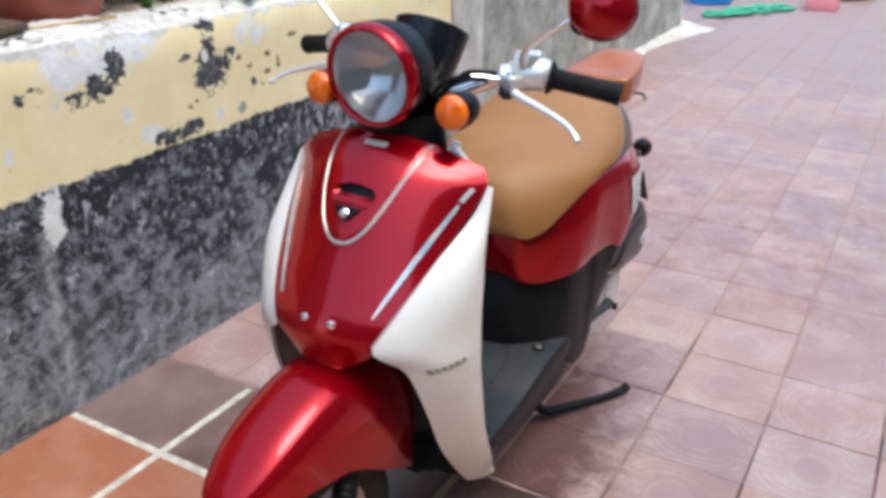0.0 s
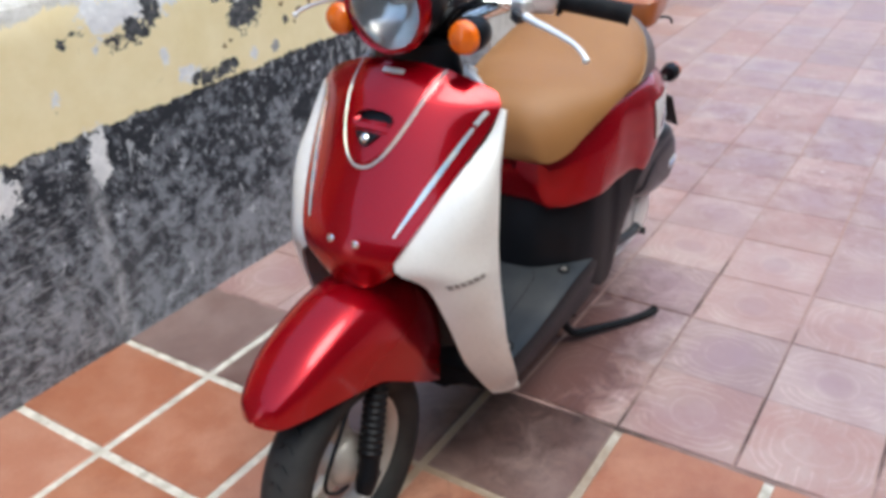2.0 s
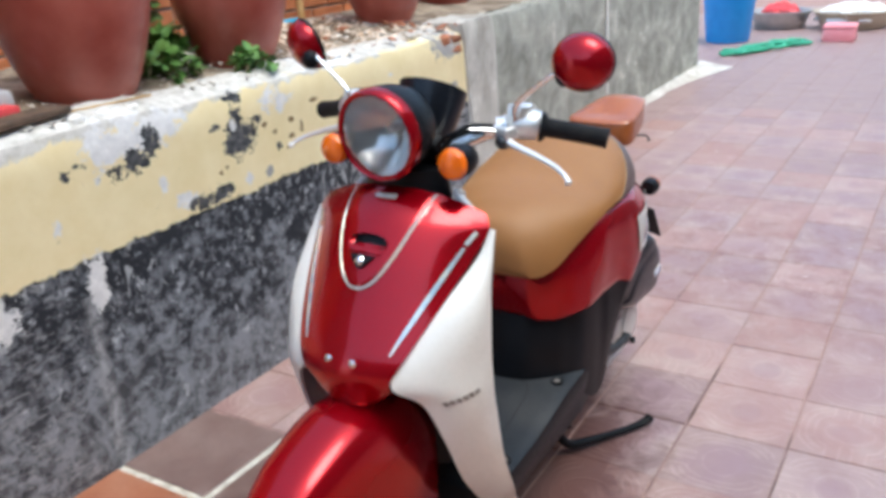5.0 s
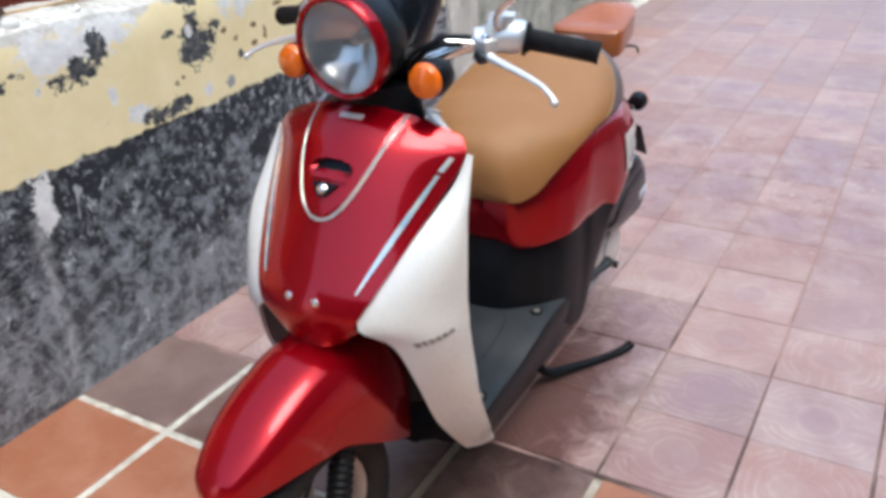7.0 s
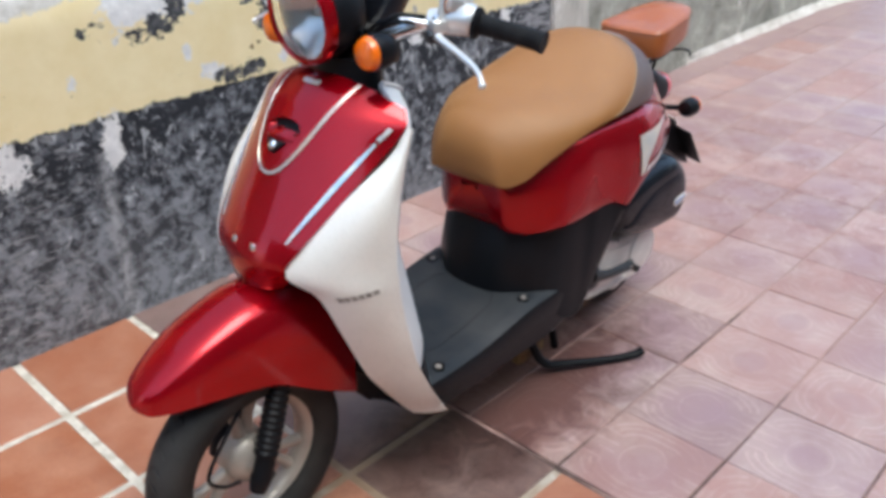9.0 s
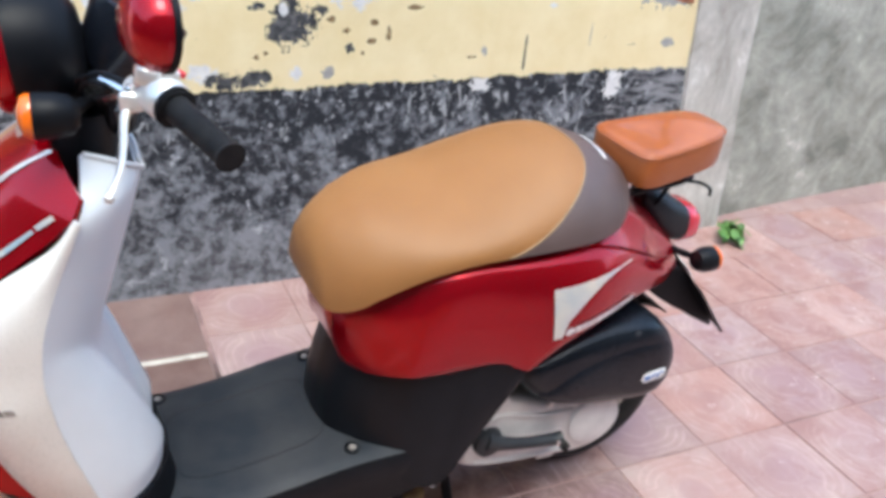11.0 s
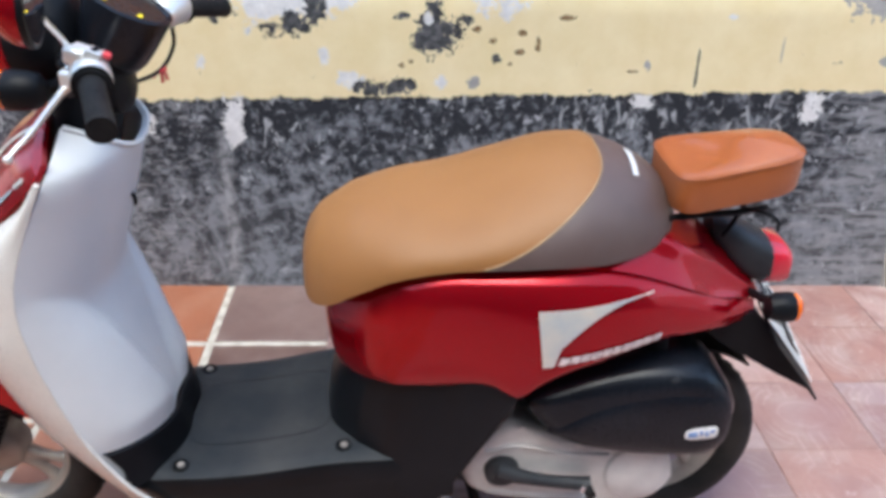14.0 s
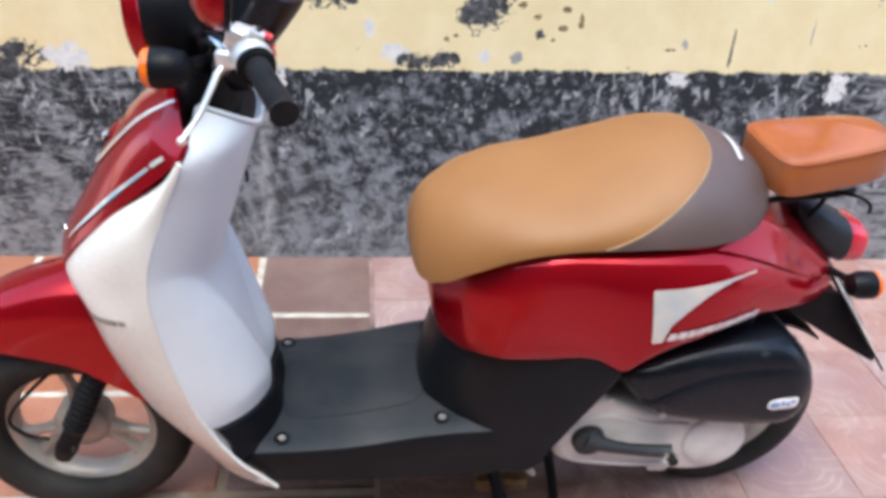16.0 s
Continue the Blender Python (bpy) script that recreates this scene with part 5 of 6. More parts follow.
for s in (-1, 1):
    def S(p):
        return (p[0], s * -p[1], p[2])
    turned("handlebar", tube([S(p) for p in ((0.085, 0.0, 0.868), (0.090, -0.06, 0.876), (0.120, -0.125, 0.902), (0.152, -0.18, 0.913), (0.190, -0.275, 0.8928))], 0.011, 14, 40), M_CHROME, scooter, "chromed handlebar tube")
    turned("grip", tube([S(p) for p in ((0.159, -0.196, 0.910), (0.161, -0.202, 0.909), (0.163, -0.206, 0.908), (0.195, -0.278, 0.893), (0.200, -0.292, 0.890))], [0.020, 0.020, 0.0155, 0.0155, 0.0168], 20, 30), M_RUBBER, scooter, "black rubber grip")
    turned("switch_housing", tube([S(p) for p in ((0.140, -0.147, 0.910), (0.142, -0.151, 0.911), (0.152, -0.178, 0.913), (0.1575, -0.190, 0.911), (0.159, -0.193, 0.910))], [0.017, 0.0225, 0.0245, 0.0235, 0.020], 24, 24), M_SATIN, scooter, "satin silver switch housing")
    turned("grip_flange", tube([S(p) for p in ((0.158, -0.1935, 0.910), (0.1605, -0.199, 0.909))], [0.0235, 0.0235], 24, 3), M_RUBBER, scooter)
    turned("switch", moved(block(-0.009, 0.009, -0.011, 0.011, -0.006, 0.008, 0.003), pose(*S((0.158, -0.172, 0.937)), 0, 25, 0)), M_SATIN, scooter)
    turned("switch_mark", moved(block(-0.0035, 0.0035, -0.007, 0.007, 0, 0.0016, 0.0006), pose(*S((0.161, -0.172, 0.9445)), 0, 25, 20 * s)), M_BLACK, scooter)
    turned("lever", tube([S(p) for p in ((0.120, -0.148, 0.899), (0.110, -0.168, 0.890), (0.105, -0.210, 0.878), (0.099, -0.247, 0.866), (0.090, -0.268, 0.856), (0.085, -0.276, 0.849))], [0.0095, 0.0064, 0.0052, 0.0044, 0.0040, 0.0040], 12, 40, flat=0.75), M_SATIN, scooter, "satin silver brake lever")
    ball = bmesh.new()
    bmesh.ops.create_uvsphere(ball, u_segments=12, v_segments=8, radius=0.0056, matrix=Matrix.Translation(S((0.0845, -0.277, 0.848))))
    turned("lever_ball", ball, M_SATIN, scooter)
    perch = turned("lever_bracket", moved(block(-0.013, 0.015, -0.022, 0.016, -0.010, 0.011, 0.005, 3), pose(*S((0.124, -0.146, 0.904)), 0, 0, 20 * s)), M_SATIN, scooter, "cast silver lever perch")
    turned("pivot_bolt", lathe([(0.0075, -0.013), (0.0075, 0.013), (0.005, 0.0165), (0.0005, 0.017)], 14, turn_to(S((0.121, -0.153, 0.904)), (-0.15, 0, 1))), M_CHROME, perch)
    turned("clamp", tube([S(p) for p in ((0.1275, -0.134, 0.907), (0.134, -0.147, 0.910))], [0.0185, 0.0185], 20, 3), M_SATIN, perch)
    turned("mirror_boss", lathe([(0.0005, -0.016), (0.011, -0.016), (0.011, 0.010), (0.0085, 0.013), (0.0085, 0.020), (0.006, 0.023), (0.0005, 0.023)], 6, turn_to(S((0.131, -0.158, 0.920)), (-0.05, 0, 1))), M_SATIN, perch, "bright hexagonal mirror boss")
    turned("reservoir", moved(block(-0.013, 0.013, -0.015, 0.015, -0.009, 0.011, 0.004, 3), pose(*S((0.138, -0.166, 0.935)), 0, 12, 18 * s)), M_SATIN, perch, "bright square cap over the perch")
    turned("cable_adjuster", tube([S(p) for p in ((0.118, -0.136, 0.904), (0.104, -0.118, 0.908), (0.092, -0.102, 0.910))], [0.0065, 0.0055, 0.0045], 10, 12), M_CHROME, perch)
    turned("lever_stop", moved(block(-0.008, 0.008, -0.010, 0.010, -0.008, 0.008, 0.003), pose(*S((0.112, -0.150, 0.890)), 20, 0, 25 * s)), M_GREYBLACK, perch)
    # mirror on its stem
    mc = Vector(S((0.134, -0.274, 1.018)))
    turned("mirror_stem", tube([S(p) for p in ((0.128, -0.165, 0.925), (0.126, -0.170, 0.950), (0.128, -0.212, 0.985), (0.130, -0.240, 1.005))], [0.006, 0.0045, 0.004, 0.004], 10, 26), M_CHROME, scooter)
    if s > 0:
        mc = Vector((0.155, 0.282, 1.018))
    MM = turn_to(mc, (-0.85, 0.34, -0.30) if s > 0 else (-1.0, -0.20, 0.06)) @ Matrix.Diagonal((0.90, 0.82, 1, 1) if s < 0 else (0.84, 0.90, 1, 1))
    mirror = turned("mirror", lathe([(0.050, -0.012), (0.0525, -0.006), (0.051, 0.004), (0.043, 0.016), (0.026, 0.025), (0.0005, 0.028)], 36, MM), M_RED, scooter, "round mirror with a red shell")
    turned("mirror_edge", lathe([(0.048, -0.0135), (0.0535, -0.0125), (0.0535, -0.006), (0.049, -0.006)], 36, MM, closed=True), M_BLACK, mirror)
    turned("glass", lathe([(0.049, -0.013), (0.0005, -0.0135), (0.0005, -0.010), (0.049, -0.010)], 36, MM), M_MIRROR, mirror, "silvered mirror glass")
    cap_ = bmesh.new()
    bmesh.ops.create_uvsphere(cap_, u_segments=16, v_segments=10, radius=0.017, matrix=Matrix.Translation(Vector(S((0.128, -0.250, 0.998)))) @ Matrix.Diagonal((0.8, 1.0, 1.0, 1)))
    turned("mirror_joint", cap_, M_BLACK, mirror)
    # turn signal
    TS = turn_to(S((0.018, -0.116, 0.875)), (-1, 0, 0)) @ Matrix.Scale(0.92, 4) @ Matrix.Diagonal((1, 1, 0.85, 1))
    ts = turned("turn_signal", lathe([(0.027, 0.0), (0.029, -0.004), (0.028, -0.030), (0.024, -0.052), (0.014, -0.062), (0.0005, -0.064)], 28, TS), M_BLACK, scooter, "round turn signal in a black shell")
    turned("lens", lathe([(0.0275, -0.002), (0.0275, 0.004), (0.024, 0.012), (0.013, 0.0175), (0.0005, 0.019)], 28, TS), M_AMBER, ts, "amber lens")
    turned("stalk", tube([S((0.055, -0.113, 0.875)), S((0.080, -0.04, 0.866))], 0.0085, 10), M_BLACK, ts)
    turned("brake_cable", tube([S(p) for p in ((0.094, -0.104, 0.910), (0.078, -0.085, 0.908), (0.068, -0.065, 0.895), (0.070, -0.035, 0.86))], 0.0032, 8, 30), M_BLACK, scooter)
turned("cable", tube([(0.150, 0.160, 0.900), (0.152, 0.150, 0.862), (0.132, 0.124, 0.829), (0.10, 0.07, 0.826), (0.085, 0.03, 0.84)], 0.0032, 8, 30), M_BLACK, scooter)
for s, k in ((-1, 0.0), (-1, 0.012), (1, 0.004)):
    turned("control_cable", tube([(0.118, s * 0.130, 0.902 + k), (0.092, s * (0.112 - k), 0.908 + 0.7 * k), (0.076, s * 0.085, 0.900 + 0.4 * k), (0.072, s * 0.055, 0.872), (0.085, s * 0.035, 0.835)], 0.0034, 8, 30), M_BLACK, scooter)
# bag hook on the inner panel
hx = panel_at(0.0, 0.667).x
part("bag_hook", tube([(hx - 0.006, 0.0, 0.676), (hx + 0.003, 0.0, 0.676), (hx + 0.006, 0.0, 0.671), (hx + 0.0065, 0.0, 0.663), (hx + 0.005, 0.0, 0.658)], [0.006, 0.004, 0.003, 0.003, 0.0025], 10, 20), M_BLACK, scooter, "small black bag hook")
ribbon = bmesh.new()
for k, (dx, dz) in enumerate(((0.012, 0.004), (-0.010, -0.008), (0.004, -0.014), (0.012, -0.010))):
    tube([(0.132, 0.126, 0.829), (0.132 + dx * 0.5, 0.124 + 0.003 * k, 0.829 + dz * 0.35), (0.132 + dx, 0.126, 0.829 + dz * 1.3)], 0.0026, 6, 10, ribbon)
turned("red_ribbon", ribbon, M_REDBAG, scooter, "bright red ribbon tied to a cable")
turned("red_button", lathe([(0.007, 0), (0.007, 0.005), (0.0005, 0.007)], 14, turn_to((0.168, -0.166, 0.934), (0.4, 0, 0.9))), M_REDBAG, scooter)

# front wheel, fork and mudguard
FW, RW = (-0.200, 0.0, 0.190), (0.962, 0.0, 0.195)


def wheel(at, name, label, turned):
    m = Matrix.Translation(at) @ Matrix.Rotation(radians(90), 4, "X") @ Matrix.Scale(0.95, 4)
    tread = [(0.136, -0.030), (0.146, -0.038), (0.165, -0.043), (0.182, -0.040), (0.193, -0.028), (0.199, -0.012), (0.200, 0.0)]
    prof = tread + [(r, -z) for r, z in tread[-2::-1]] + [(0.132, 0.02), (0.132, -0.02)]
    tyre = part(name, lathe(prof, 72, m, closed=True), M_TYRE, scooter, label)
    grooves = bmesh.new()
    for k in range(40):
        a0 = k * math.pi / 20
        for sd in (-1, 1):
            tube([m @ Vector(((0.2006 - 0.0075 * q * q * 2.2) * math.cos(a0 + 0.09 * q), (0.2006 - 0.0075 * q * q * 2.2) * math.sin(a0 + 0.09 * q), sd * (0.004 + 0.022 * q))) for q in (0, 0.35, 0.7, 1.0)], 0.0022, 4, 6, grooves)
    part("tread", grooves, M_BLACK, tyre)
    rim_p = [(0.137, -0.030), (0.141, -0.033), (0.141, -0.029), (0.132, -0.024), (0.124, -0.020), (0.118, -0.010), (0.118, 0.010), (0.124, 0.020), (0.132, 0.024), (0.141, 0.029), (0.141, 0.033), (0.137, 0.030), (0.126, 0.016), (0.126, -0.016)]
    turned("rim", lathe(rim_p, 64, m, closed=True), M_RIM, tyre, "silver cast alloy rim")
    turned("hub", lathe([(0.0005, -0.046), (0.016, -0.046), (0.020, -0.038), (0.046, -0.026), (0.050, -0.018), (0.050, 0.018), (0.046, 0.026), (0.02, 0.04), (0.0005, 0.044)], 32, m), M_RIM, tyre)
    for k in range(3):
        for d in (-0.17, 0.17):
            a = radians(90 + 120 * k) + d
            b = radians(90 + 120 * k) + d * 1.35
            turned("spoke", tube([m @ Vector((0.045 * math.cos(a), 0.045 * math.sin(a), 0)), m @ Vector((0.085 * math.cos(a), 0.085 * math.sin(a), 0)), m @ Vector((0.122 * math.cos(b), 0.122 * math.sin(b), 0))], [0.014, 0.0095, 0.0125], 10, 9), M_RIM, tyre)
    return tyre


wheel(FW, "front_wheel", "worn black tyre on an alloy wheel", turned)
wheel(RW, "rear_wheel", "worn black tyre on an alloy wheel", part)
for s in (-1, 1):
    turned("fork_leg", tube([(-0.222, s * 0.064, 0.160), (-0.213, s * 0.064, 0.18), (-0.206, s * 0.064, 0.195), (-0.165, s * 0.052, 0.285), (-0.132, s * 0.038, 0.36)], [0.015, 0.019, 0.018, 0.0165, 0.0155], 16, 30), M_BLACK, scooter, "black fork leg")
    ribs = [(Vector((-0.196, s * 0.061, 0.220)).lerp(Vector((-0.142, s * 0.043, 0.338)), k / 22), 0.0218 if k % 2 else 0.0190) for k in range(23)]
    turned("fork_boot", tube([p for p, _ in ribs], [q for _, q in ribs], 14, 45), M_BLACK, scooter, "ribbed black rubber fork boot")
turned("axle", tube([(FW[0], -0.080, FW[2]), (FW[0], 0.080, FW[2])], 0.008, 12), M_GREYBLACK, scooter)
turned("brake_cable", tube([(-0.245, -0.050, 0.185), (-0.28, -0.055, 0.20), (-0.30, -0.055, 0.235), (-0.25, -0.05, 0.30), (-0.14, -0.03, 0.40)], 0.0035, 8, 40), M_BLACK, scooter)
# mudguard: place, half width, top, edge
GUARD = [(-0.378, 0.004, 0.394, 0.388), (-0.373, 0.020, 0.407, 0.385), (-0.362, 0.036, 0.422, 0.382), (-0.324, 0.054, 0.450, 0.382), (-0.280, 0.064, 0.476, 0.380), (-0.21, 0.072, 0.503, 0.370), (-0.165, 0.075, 0.512, 0.358), (-0.096, 0.078, 0.514, 0.314), (-0.05, 0.078, 0.505, 0.284), (-0.005, 0.073, 0.480, 0.257)]
rows = []
for x in np.concatenate([np.linspace(-0.378, -0.352, 8), np.linspace(-0.342, -0.005, 36)]):
    _, w, zt, zb = at_key(GUARD, x)
    h = zt - zb
    half = spline([(1.0, 0.0), (1.02, 0.25), (1.02, 0.48), (0.965, 0.68), (0.80, 0.86), (0.46, 0.965), (0.0, 1.0)], 19)
    rows.append([Vector((x, -w * a, zb + h * b)) for a, b in half] + [Vector((x, w * a, zb + h * b)) for a, b in half[-2::-1]])
turned("mudguard", shell(rows, 0.005), M_RED, scooter, "glossy red front mudguard")
turned("mudguard_flap", shell([[(-0.006 - 0.01 * k, y, 0.265 + 0.2 * k) for y in np.linspace(-0.062, 0.062, 9)] for k in np.linspace(0, 1, 5)], 0.006), M_BLACK, scooter)

# engine side
def closed_curve(ctrl, n):
    c = list(ctrl)
    out = spline([c[-1]] + c + [c[0], c[1]], 8 * n)
    k = len(out) // (len(c) + 2)
    seg = out[k:k * (len(c) + 1)]
    return seg[:: max(1, len(seg) // n)]


def slab(outline, steps, bm=None):
    """A cast lid: an outline in the side plane, pulled out along y in steps of (y, inset)."""
    cx, cz = outline.mean(axis=0)
    r = np.linalg.norm(outline - (cx, cz), axis=1, keepdims=True)
    rings = []
    for y, inset in steps:
        q = outline - (outline - (cx, cz)) / r * inset
        rings.append([(p[0], y, p[1]) for p in q])
    return loft(rings, bm=bm)


AIRBOX = closed_curve([(0.693, 0.395), (0.748, 0.422), (0.826, 0.443), (0.925, 0.452), (0.99, 0.436), (1.036, 0.380), (1.034, 0.306), (1.00, 0.272), (0.90, 0.278), (0.80, 0.294), (0.730, 0.334)], 64)
air = part("air_cleaner_box", slab(AIRBOX, [(-0.05, 0.012), (-0.06, 0.0), (-0.124, 0.0), (-0.150, 0.004), (-0.165, 0.014), (-0.172, 0.030), (-0.174, 0.045)]), M_GLOSSBLACK, scooter, "gloss black air cleaner box")
LID = closed_curve([(0.742, 0.346), (0.80, 0.384), (0.87, 0.408), (0.945, 0.414), (0.995, 0.402), (1.020, 0.366), (1.018, 0.312), (0.985, 0.286), (0.90, 0.292), (0.81, 0.306), (0.757, 0.328)], 64)
part("lid", slab(LID, [(-0.166, -0.006), (-0.170, 0.000), (-0.1745, 0.010), (-0.1775, 0.022), (-0.179, 0.036)]), M_GLOSSBLACK, air, "gloss black lid with a rounded ridge")
label_ = closed_curve([(-0.026, -0.004), (-0.022, 0.008), (-0.006, 0.011), (0.012, 0.011), (0.025, 0.009), (0.026, -0.003), (0.020, -0.010), (0.0, -0.011), (-0.018, -0.010)], 32)
sticker = part("sticker", moved(slab(np.array(label_), [(0.001, 0.0), (-0.001, 0.0), (-0.0013, 0.001)]), pose(0.977, -0.1793, 0.337, 0, -6, 0)), M_PLATE, air, "small pale sticker with blue marks")
for k, (x0, x1, z0, z1) in enumerate(((-0.021, -0.006, -0.006, 0.005), (-0.003, 0.003, -0.003, 0.006), (0.006, 0.012, -0.006, 0.004), (0.014, 0.021, 0.000, 0.006))):
    part("sticker_bar", moved(block(x0, x1, -0.0007, 0.0007, z0, z1, 0.0004), pose(0.977, -0.1806, 0.337, 0, -6, 0)), M_BLUEMARK, sticker)
part("bolt", lathe([(0.008, 0), (0.008, 0.004), (0.0005, 0.005)], 12, turn_to((0.765, -0.164, 0.385), (0, -1, 0))), M_BLACK, air)
part("bolt", lathe([(0.008, 0), (0.008, 0.005), (0.0005, 0.006)], 12, turn_to((0.925, -0.164, 0.430), (0, -1, 0.3))), M_GREYBLACK, air)
CVT = closed_curve([(0.604, 0.226), (0.63, 0.278), (0.675, 0.318), (0.72, 0.308), (0.80, 0.278), (0.88, 0.272), (0.945, 0.252), (0.970, 0.203), (0.952, 0.153), (0.90, 0.133), (0.80, 0.138), (0.70, 0.150), (0.625, 0.175)], 72)
cvt = part("transmission_cover", slab(CVT, [(-0.05, 0.01), (-0.06, 0.0), (-0.105, 0.0), (-0.118, 0.003), (-0.126, 0.012), (-0.128, 0.022)]), M_ALU, scooter, "dull cast aluminium transmission cover")
part("boss", lathe([(0.058, 0), (0.056, 0.008), (0.048, 0.012), (0.0005, 0.013)], 32, turn_to((0.905, -0.126, 0.212), (0, -1, 0))), M_ALU, cvt)
part("kick_arm", tube([(0.665, -0.138, 0.236), (0.695, -0.146, 0.228), (0.740, -0.150, 0.219), (0.800, -0.150, 0.210), (0.818, -0.152, 0.209)], [0.018, 0.013, 0.0105, 0.012, 0.0145], 12, 24), M_GREYBLACK, scooter, "black kick starter arm")
part("kick_pedal", tube([(0.812, -0.150, 0.208), (0.816, -0.176, 0.206)], 0.009, 10), M_RUBBER, scooter)
part("kick_bolt", lathe([(0.007, 0), (0.007, 0.004), (0.0005, 0.006)], 12, turn_to((0.806, -0.163, 0.2105), (0, -1, 0.1))), M_CHROME, scooter)
part("rib", tube([(0.640, -0.126, 0.262), (0.70, -0.128, 0.276), (0.78, -0.128, 0.255), (0.85, -0.128, 0.250)], 0.006, 8, 24), M_ALU, cvt)
part("rib", tube([(0.65, -0.126, 0.178), (0.74, -0.128, 0.163), (0.84, -0.128, 0.158)], 0.005, 8, 20), M_ALU, cvt)
part("kick_hub", lathe([(0.030, 0), (0.028, 0.014), (0.020, 0.020), (0.0005, 0.021)], 24, turn_to((0.672, -0.126, 0.226), (0, -1, 0))), M_GREYBLACK, cvt)
part("drain_lug", block(0.80, 0.84, -0.12, -0.08, 0.128, 0.155, 0.006), M_ALU, cvt)
for x, z in ((0.64, 0.27), (0.70, 0.175), (0.80, 0.272), (0.88, 0.155), (0.958, 0.20), (0.70, 0.308)):
    part("bolt", lathe([(0.007, 0), (0.007, 0.006), (0.0005, 0.007)], 10, turn_to((x, -0.122, z), (0, -1, 0))), M_ALU, cvt)
part("engine", block(0.58, 0.90, -0.07, 0.10, 0.13, 0.40, 0.03), M_GREYBLACK, scooter)
part("rear_shock", tube([(0.93, -0.09, 0.30), (0.90, -0.10, 0.52)], 0.022, 14, 4), M_BLACK, scooter)
part("rear_inner_guard", shell([[(RW[0] + 0.222 * math.cos(a), y, RW[2] + 0.222 * math.sin(a)) for y in np.linspace(-0.06, 0.06, 7)] for a in np.linspace(0.95, 2.8, 18)], 0.004), M_BLACK, scooter)
part("frame_tube", tube([(0.15, -0.06, 0.17), (0.40, -0.07, 0.165), (0.62, -0.07, 0.19)], 0.016, 12, 20), M_BLACK, scooter)
part("frame_tube", tube([(0.15, 0.06, 0.17), (0.40, 0.07, 0.165), (0.62, 0.07, 0.19)], 0.016, 12, 20), M_BLACK, scooter)
for s in (-1, 1):
    part("centre_stand_leg", tube([(0.62, s * 0.05, 0.17), (0.645, s * 0.055, 0.06), (0.655, s * 0.06, 0.010)], 0.010, 10, 14), M_BLACK, scooter)
part("side_stand", tube([(0.520, -0.060, 0.150), (0.532, -0.083, 0.075), (0.552, -0.104, 0.034), (0.600, -0.135, 0.024), (0.700, -0.200, 0.016), (0.748, -0.230, 0.019), (0.764, -0.240, 0.027)], [0.012, 0.013, 0.0135, 0.0115, 0.0105, 0.0115, 0.0125], 12, 50, flat=0.8), M_BLACK, scooter, "black steel side stand")
part("stand_pad", block(0.500, 0.598, -0.066, -0.040, 0.034, 0.066, 0.006), M_RUST, scooter, "rusty brass-coloured stand plate")
part("stand_spring", tube([(0.53, -0.07, 0.16), (0.60, -0.085, 0.10)], 0.006, 8), M_ALU, scooter)

# tail: light, signals, plate, carrier
part("tail_housing", loft([oval(x, w, zt, zb, 28, 2.8) for x, w, zt, zb in ((1.000, 0.026, 0.634, 0.606), (1.015, 0.036, 0.636, 0.580), (1.035, 0.043, 0.631, 0.556), (1.062, 0.048, 0.617, 0.530), (1.098, 0.050, 0.599, 0.521))]), M_GREYBLACK, scooter)
part("tail_light", loft([oval(x, w, zt, zb, 28, 3.0) for x, w, zt, zb in ((1.094, 0.049, 0.597, 0.521), (1.120, 0.047, 0.596, 0.519), (1.133, 0.042, 0.586, 0.521), (1.138, 0.030, 0.572, 0.530))]), M_REDLENS, scooter, "red tail light lens")
for s in (-1, 1):
    RS = turn_to((1.108, s * 0.115, 0.530), (1, 0, 0))
    rs = part("rear_turn_signal", lathe([(0.0225, 0.0), (0.0238, -0.004), (0.0232, -0.024), (0.018, -0.038), (0.0005, -0.043)], 24, RS), M_BLACK, scooter, "round rear turn signal in a black shell")
    part("lens", lathe([(0.0225, -0.001), (0.0225, 0.005), (0.016, 0.012), (0.0005, 0.015)], 24, RS), M_AMBER, rs, "amber lens")
    part("stalk", tube([(1.082, s * 0.11, 0.530), (1.055, s * 0.03, 0.522)], 0.007, 8), M_BLACK, rs)
part("rear_mudguard", loft([[(x, y, z) for x, z in ((1.010, 0.500), (1.076, 0.496), (1.100, 0.470), (1.196, 0.350), (1.192, 0.343), (1.130, 0.378), (1.044, 0.430), (1.00, 0.462))] for y in (-0.084, -0.080, 0.070, 0.074)]), M_BLACK, scooter, "black rear mudguard flap")
plate = part("number_plate", shell([[(1.087 + 0.106 * k, y, 0.492 - 0.132 * k + 0.34 * (y + 0.085)) for y in np.linspace(-0.085, 0.085, 5)] for k in np.linspace(0, 1, 5)], -0.002), M_PLATE, scooter, "white number plate with dark bars")
part("plate_holder", shell([[(1.083 + 0.108 * k, y, 0.486 - 0.132 * k + 0.34 * (y + 0.085) + 0.10 * max(0.0, -0.085 - y)) for y in np.linspace(-0.128, 0.090, 7)] for k in np.linspace(0.1, 0.9, 5)], -0.004), M_BLACK, scooter, "black plate holder")
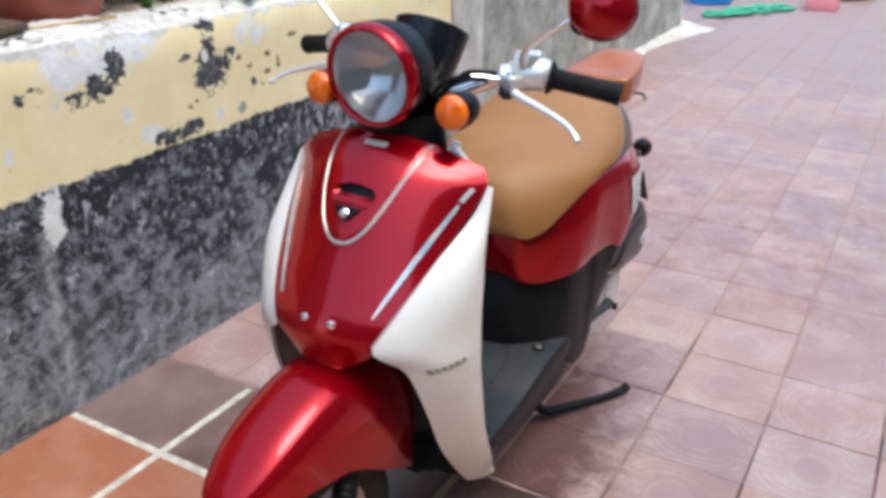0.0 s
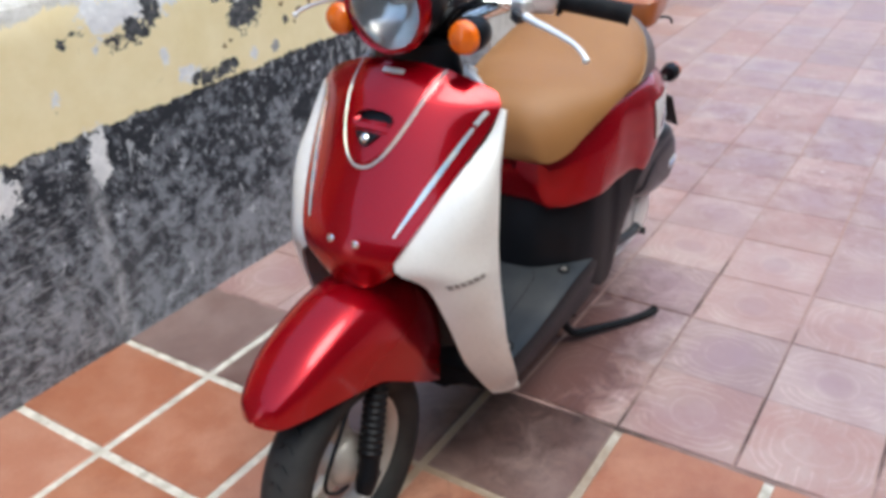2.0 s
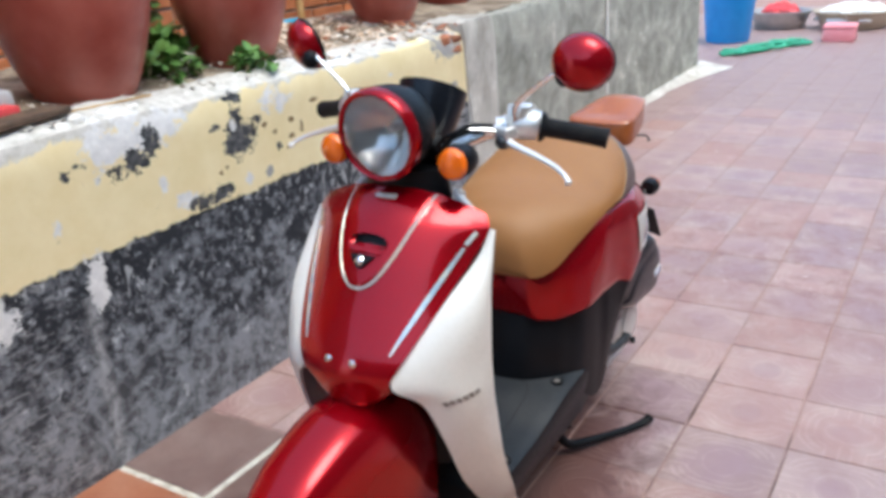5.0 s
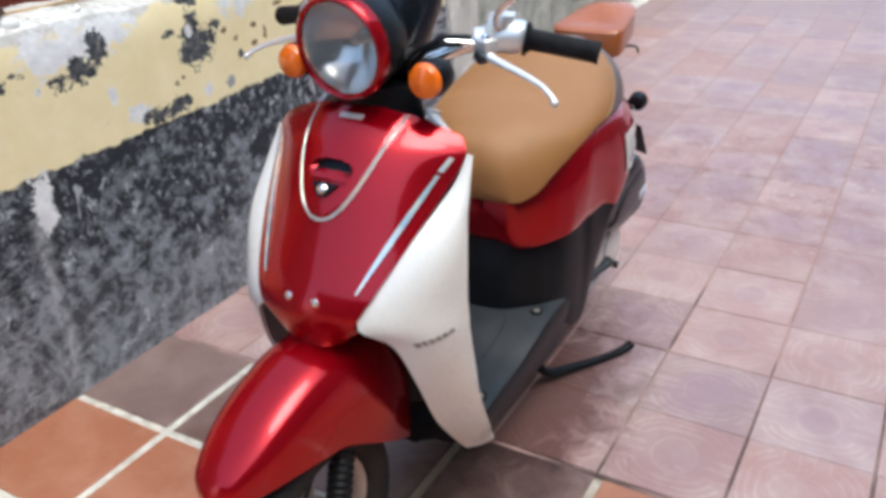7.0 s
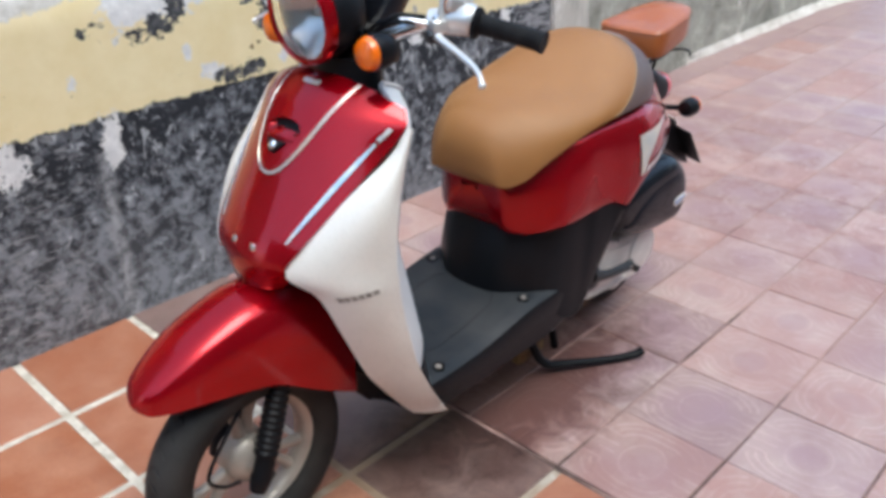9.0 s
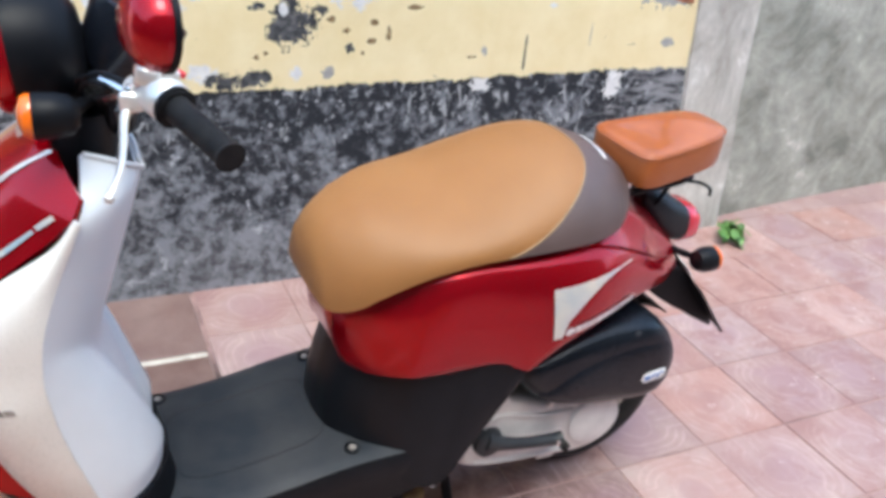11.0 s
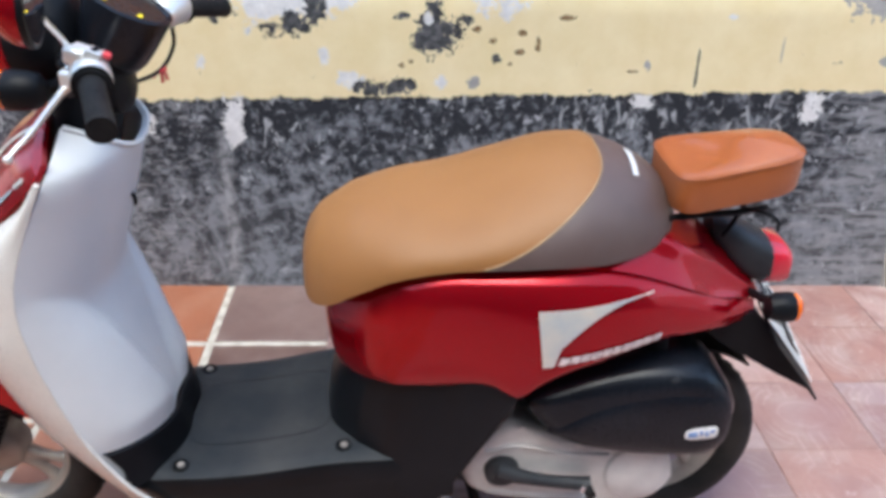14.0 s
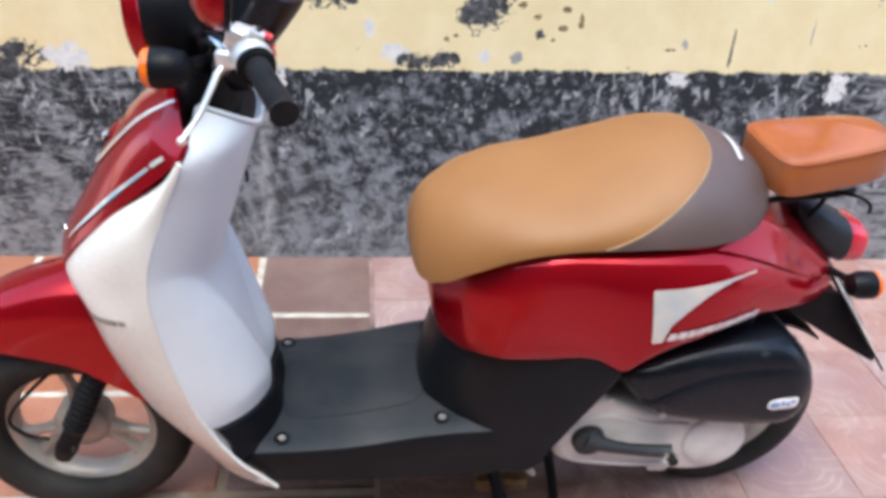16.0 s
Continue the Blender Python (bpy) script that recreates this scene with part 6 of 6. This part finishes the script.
for k, ys_ in ((0.3, (-0.05, -0.02, 0.01, 0.04)), (0.68, (-0.06, -0.035, -0.01, 0.015, 0.04))):
    for y in ys_:
        part("plate_bar", shell([[(1.0905 + 0.106 * q, yy, 0.4950 - 0.132 * q + 0.34 * (yy + 0.085)) for yy in (y, y + 0.014)] for q in (k - 0.12, k + 0.12)], 0.001), M_BLACK, plate)
for s in (-1, 1):
    part("carrier_bar", tube([(0.83, s * 0.080, 0.645), (0.88, s * 0.080, 0.660), (0.924, s * 0.080, 0.670), (1.01, s * 0.075, 0.674), (1.06, s * 0.06, 0.674)], 0.0055, 8, 30), M_BLACK, scooter, "black steel carrier bar")
    part("carrier_strut", tube([(1.03, s * 0.05, 0.676), (1.022, s * 0.045, 0.645), (1.010, s * 0.04, 0.615)], 0.004, 8, 16), M_BLACK, scooter)
    part("carrier_hook", tube([(1.020, s * 0.07, 0.678), (1.044, s * 0.098, 0.682), (1.056, s * 0.112, 0.676), (1.056, s * 0.116, 0.664)], 0.003, 8, 20), M_BLACK, scooter)
part("bracket", block(0.908, 0.938, -0.05, 0.05, 0.655, 0.690, 0.006), M_CHROME, scooter)
# the small rear cushion
outl = []
for a in np.linspace(0, 2 * math.pi, 72, endpoint=False):
    c, s = math.cos(a), math.sin(a)
    x = 0.999 + 0.097 * math.copysign(abs(c) ** (0.55 if c > 0 else 0.3), c)
    f = (x - 0.902) / 0.194
    outl.append((x, -0.027 - 0.014 * f + (0.089 - 0.030 * f) * math.copysign(abs(s) ** (0.55 if c > 0 else 0.42), s)))
rings = []
for z, k in ((0.683, 0.90), (0.686, 0.975), (0.691, 0.99), (0.726, 1.0), (0.737, 0.990), (0.743, 0.96), (0.746, 0.90), (0.749, 0.6), (0.750, 0.2)):
    rings.append([(0.999 + (x - 0.999) * k, -0.034 + (y + 0.034) * k, z + 0.165 * (x - 0.91)) for x, y in outl])
cush = part("rear_cushion", loft(rings), M_ORANGE_VINYL, scooter, "orange-brown leather passenger cushion")
part("cushion_piping", tube([(0.999 + (x - 0.999) * 0.988, -0.034 + (y + 0.034) * 0.988, 0.739 + 0.165 * (x - 0.91)) for x, y in outl + outl[:1]], 0.002, 6, 145), M_ORANGE_VINYL, cush)

# ---- bricks and tiles ----


def slab_mesh(name, w, d, h, bev, mat_):
    """A flat piece with worn edges, top at z = 0."""
    me = bpy.data.meshes.new(name)
    a, b = w / 2, d / 2
    p = [(-a, -b, -h), (a, -b, -h), (a, b, -h), (-a, b, -h), (-a, -b, -bev), (a, -b, -bev), (a, b, -bev), (-a, b, -bev), (-a + bev, -b + bev, 0), (a - bev, -b + bev, 0), (a - bev, b - bev, 0), (-a + bev, b - bev, 0)]
    f = [(8, 9, 10, 11)] + [(i, (i + 1) % 4, 4 + (i + 1) % 4, 4 + i) for i in range(4)] + [(4 + i, 4 + (i + 1) % 4, 8 + (i + 1) % 4, 8 + i) for i in range(4)]
    me.from_pydata(p, [], f)
    me.materials.append(mat_)
    return me


r = random.Random(9)
orange = slab_mesh("tile", 0.286, 0.286, 0.02, 0.0025, M_TILE_ORANGE)
brown = slab_mesh("tile", 0.286, 0.286, 0.02, 0.0025, M_TILE_BROWN)
pink = slab_mesh("tile", 0.2412, 0.2380, 0.02, 0.0016, M_TILE_PINK)
pink_turned = slab_mesh("tile", 0.2380, 0.2412, 0.02, 0.0016, M_TILE_PINK)


def lay(me, x, y):
    ob = new("tile", me)
    ob.parent = ground
    ob.matrix_basis = pose(x, y, r.uniform(-0.0012, 0.0010), r.uniform(-0.15, 0.15), r.uniform(-0.15, 0.15), r.choice((0, 180)) if me is pink else r.choice((90, 270)) if me is pink_turned else r.uniform(-0.2, 0.2)) @ Matrix.Diagonal((r.uniform(0.986, 1.0), r.uniform(0.986, 1.0), 1, 1))
    return ob


west = []
for i in range(-17, 1):
    for j in range(13):
        x, y = 0.169 + 0.303 * i, -0.141 - 0.303 * j
        if i < -11 or i < -5 and j > 8:
            west.append((x, y))
            continue
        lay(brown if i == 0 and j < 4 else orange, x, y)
far = []
for i in range(46):
    for j in range(-6, 17):
        x, y = 0.322 + 0.2425 * (i + 0.5), 0.0195 - 0.2425 * (j + 0.5)
        if j < 0 and x < 2.1 or j < -1 and x < 6.1:
            continue
        if i < 18 and 0 <= j < 16:
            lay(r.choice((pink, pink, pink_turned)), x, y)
        else:
            far.append((x, y))
# the far tiles as two spreads
for spots, me_, mat_ in ((far, pink, M_TILE_PINK), (west, orange, M_TILE_ORANGE)):
    bm, one = bmesh.new(), bmesh.new()
    one.from_mesh(me_)
    one.verts.ensure_lookup_table()
    for x, y in spots:
        idx = [bm.verts.new((v.co.x + x, v.co.y + y, v.co.z)) for v in one.verts]
        for f in one.faces:
            bm.faces.new([idx[v.index] for v in f.verts])
    one.free()
    tagged(part("far_tiles", bm, mat_, ground), kind="stuff")

bk = slab_mesh("brick", 0.208, 0.062, 0.03, 0.004, M_BRICK)
for row in range(4):
    for i in range(-8, 24):
        x = 0.02 + 0.2175 * (i + (0.5 if row % 2 else 0.0))
        ob = new("brick", bk)
        ob.parent = brick_wall
        ob.matrix_basis = Matrix.Translation((x, 0.775 + r.uniform(-0.003, 0.002), 0.905 + 0.073 * row)) @ Matrix.Rotation(radians(90), 4, "X")

# the courses higher up, as one spread
bm = bmesh.new()
src = bmesh.new()
src.from_mesh(bk)
src.verts.ensure_lookup_table()
for row in range(4, 18):
    for i in range(-9, 24):
        x = 0.02 + 0.2175 * (i + (0.5 if row % 2 else 0.0))
        idx = [bm.verts.new((v.co.x + x, 0.775 - v.co.z, v.co.y + 0.905 + 0.073 * row)) for v in src.verts]
        for f in src.faces:
            bm.faces.new([idx[v.index] for v in f.verts])
src.free()
tagged(part("upper_bricks", bm, M_BRICK, brick_wall), kind="stuff")
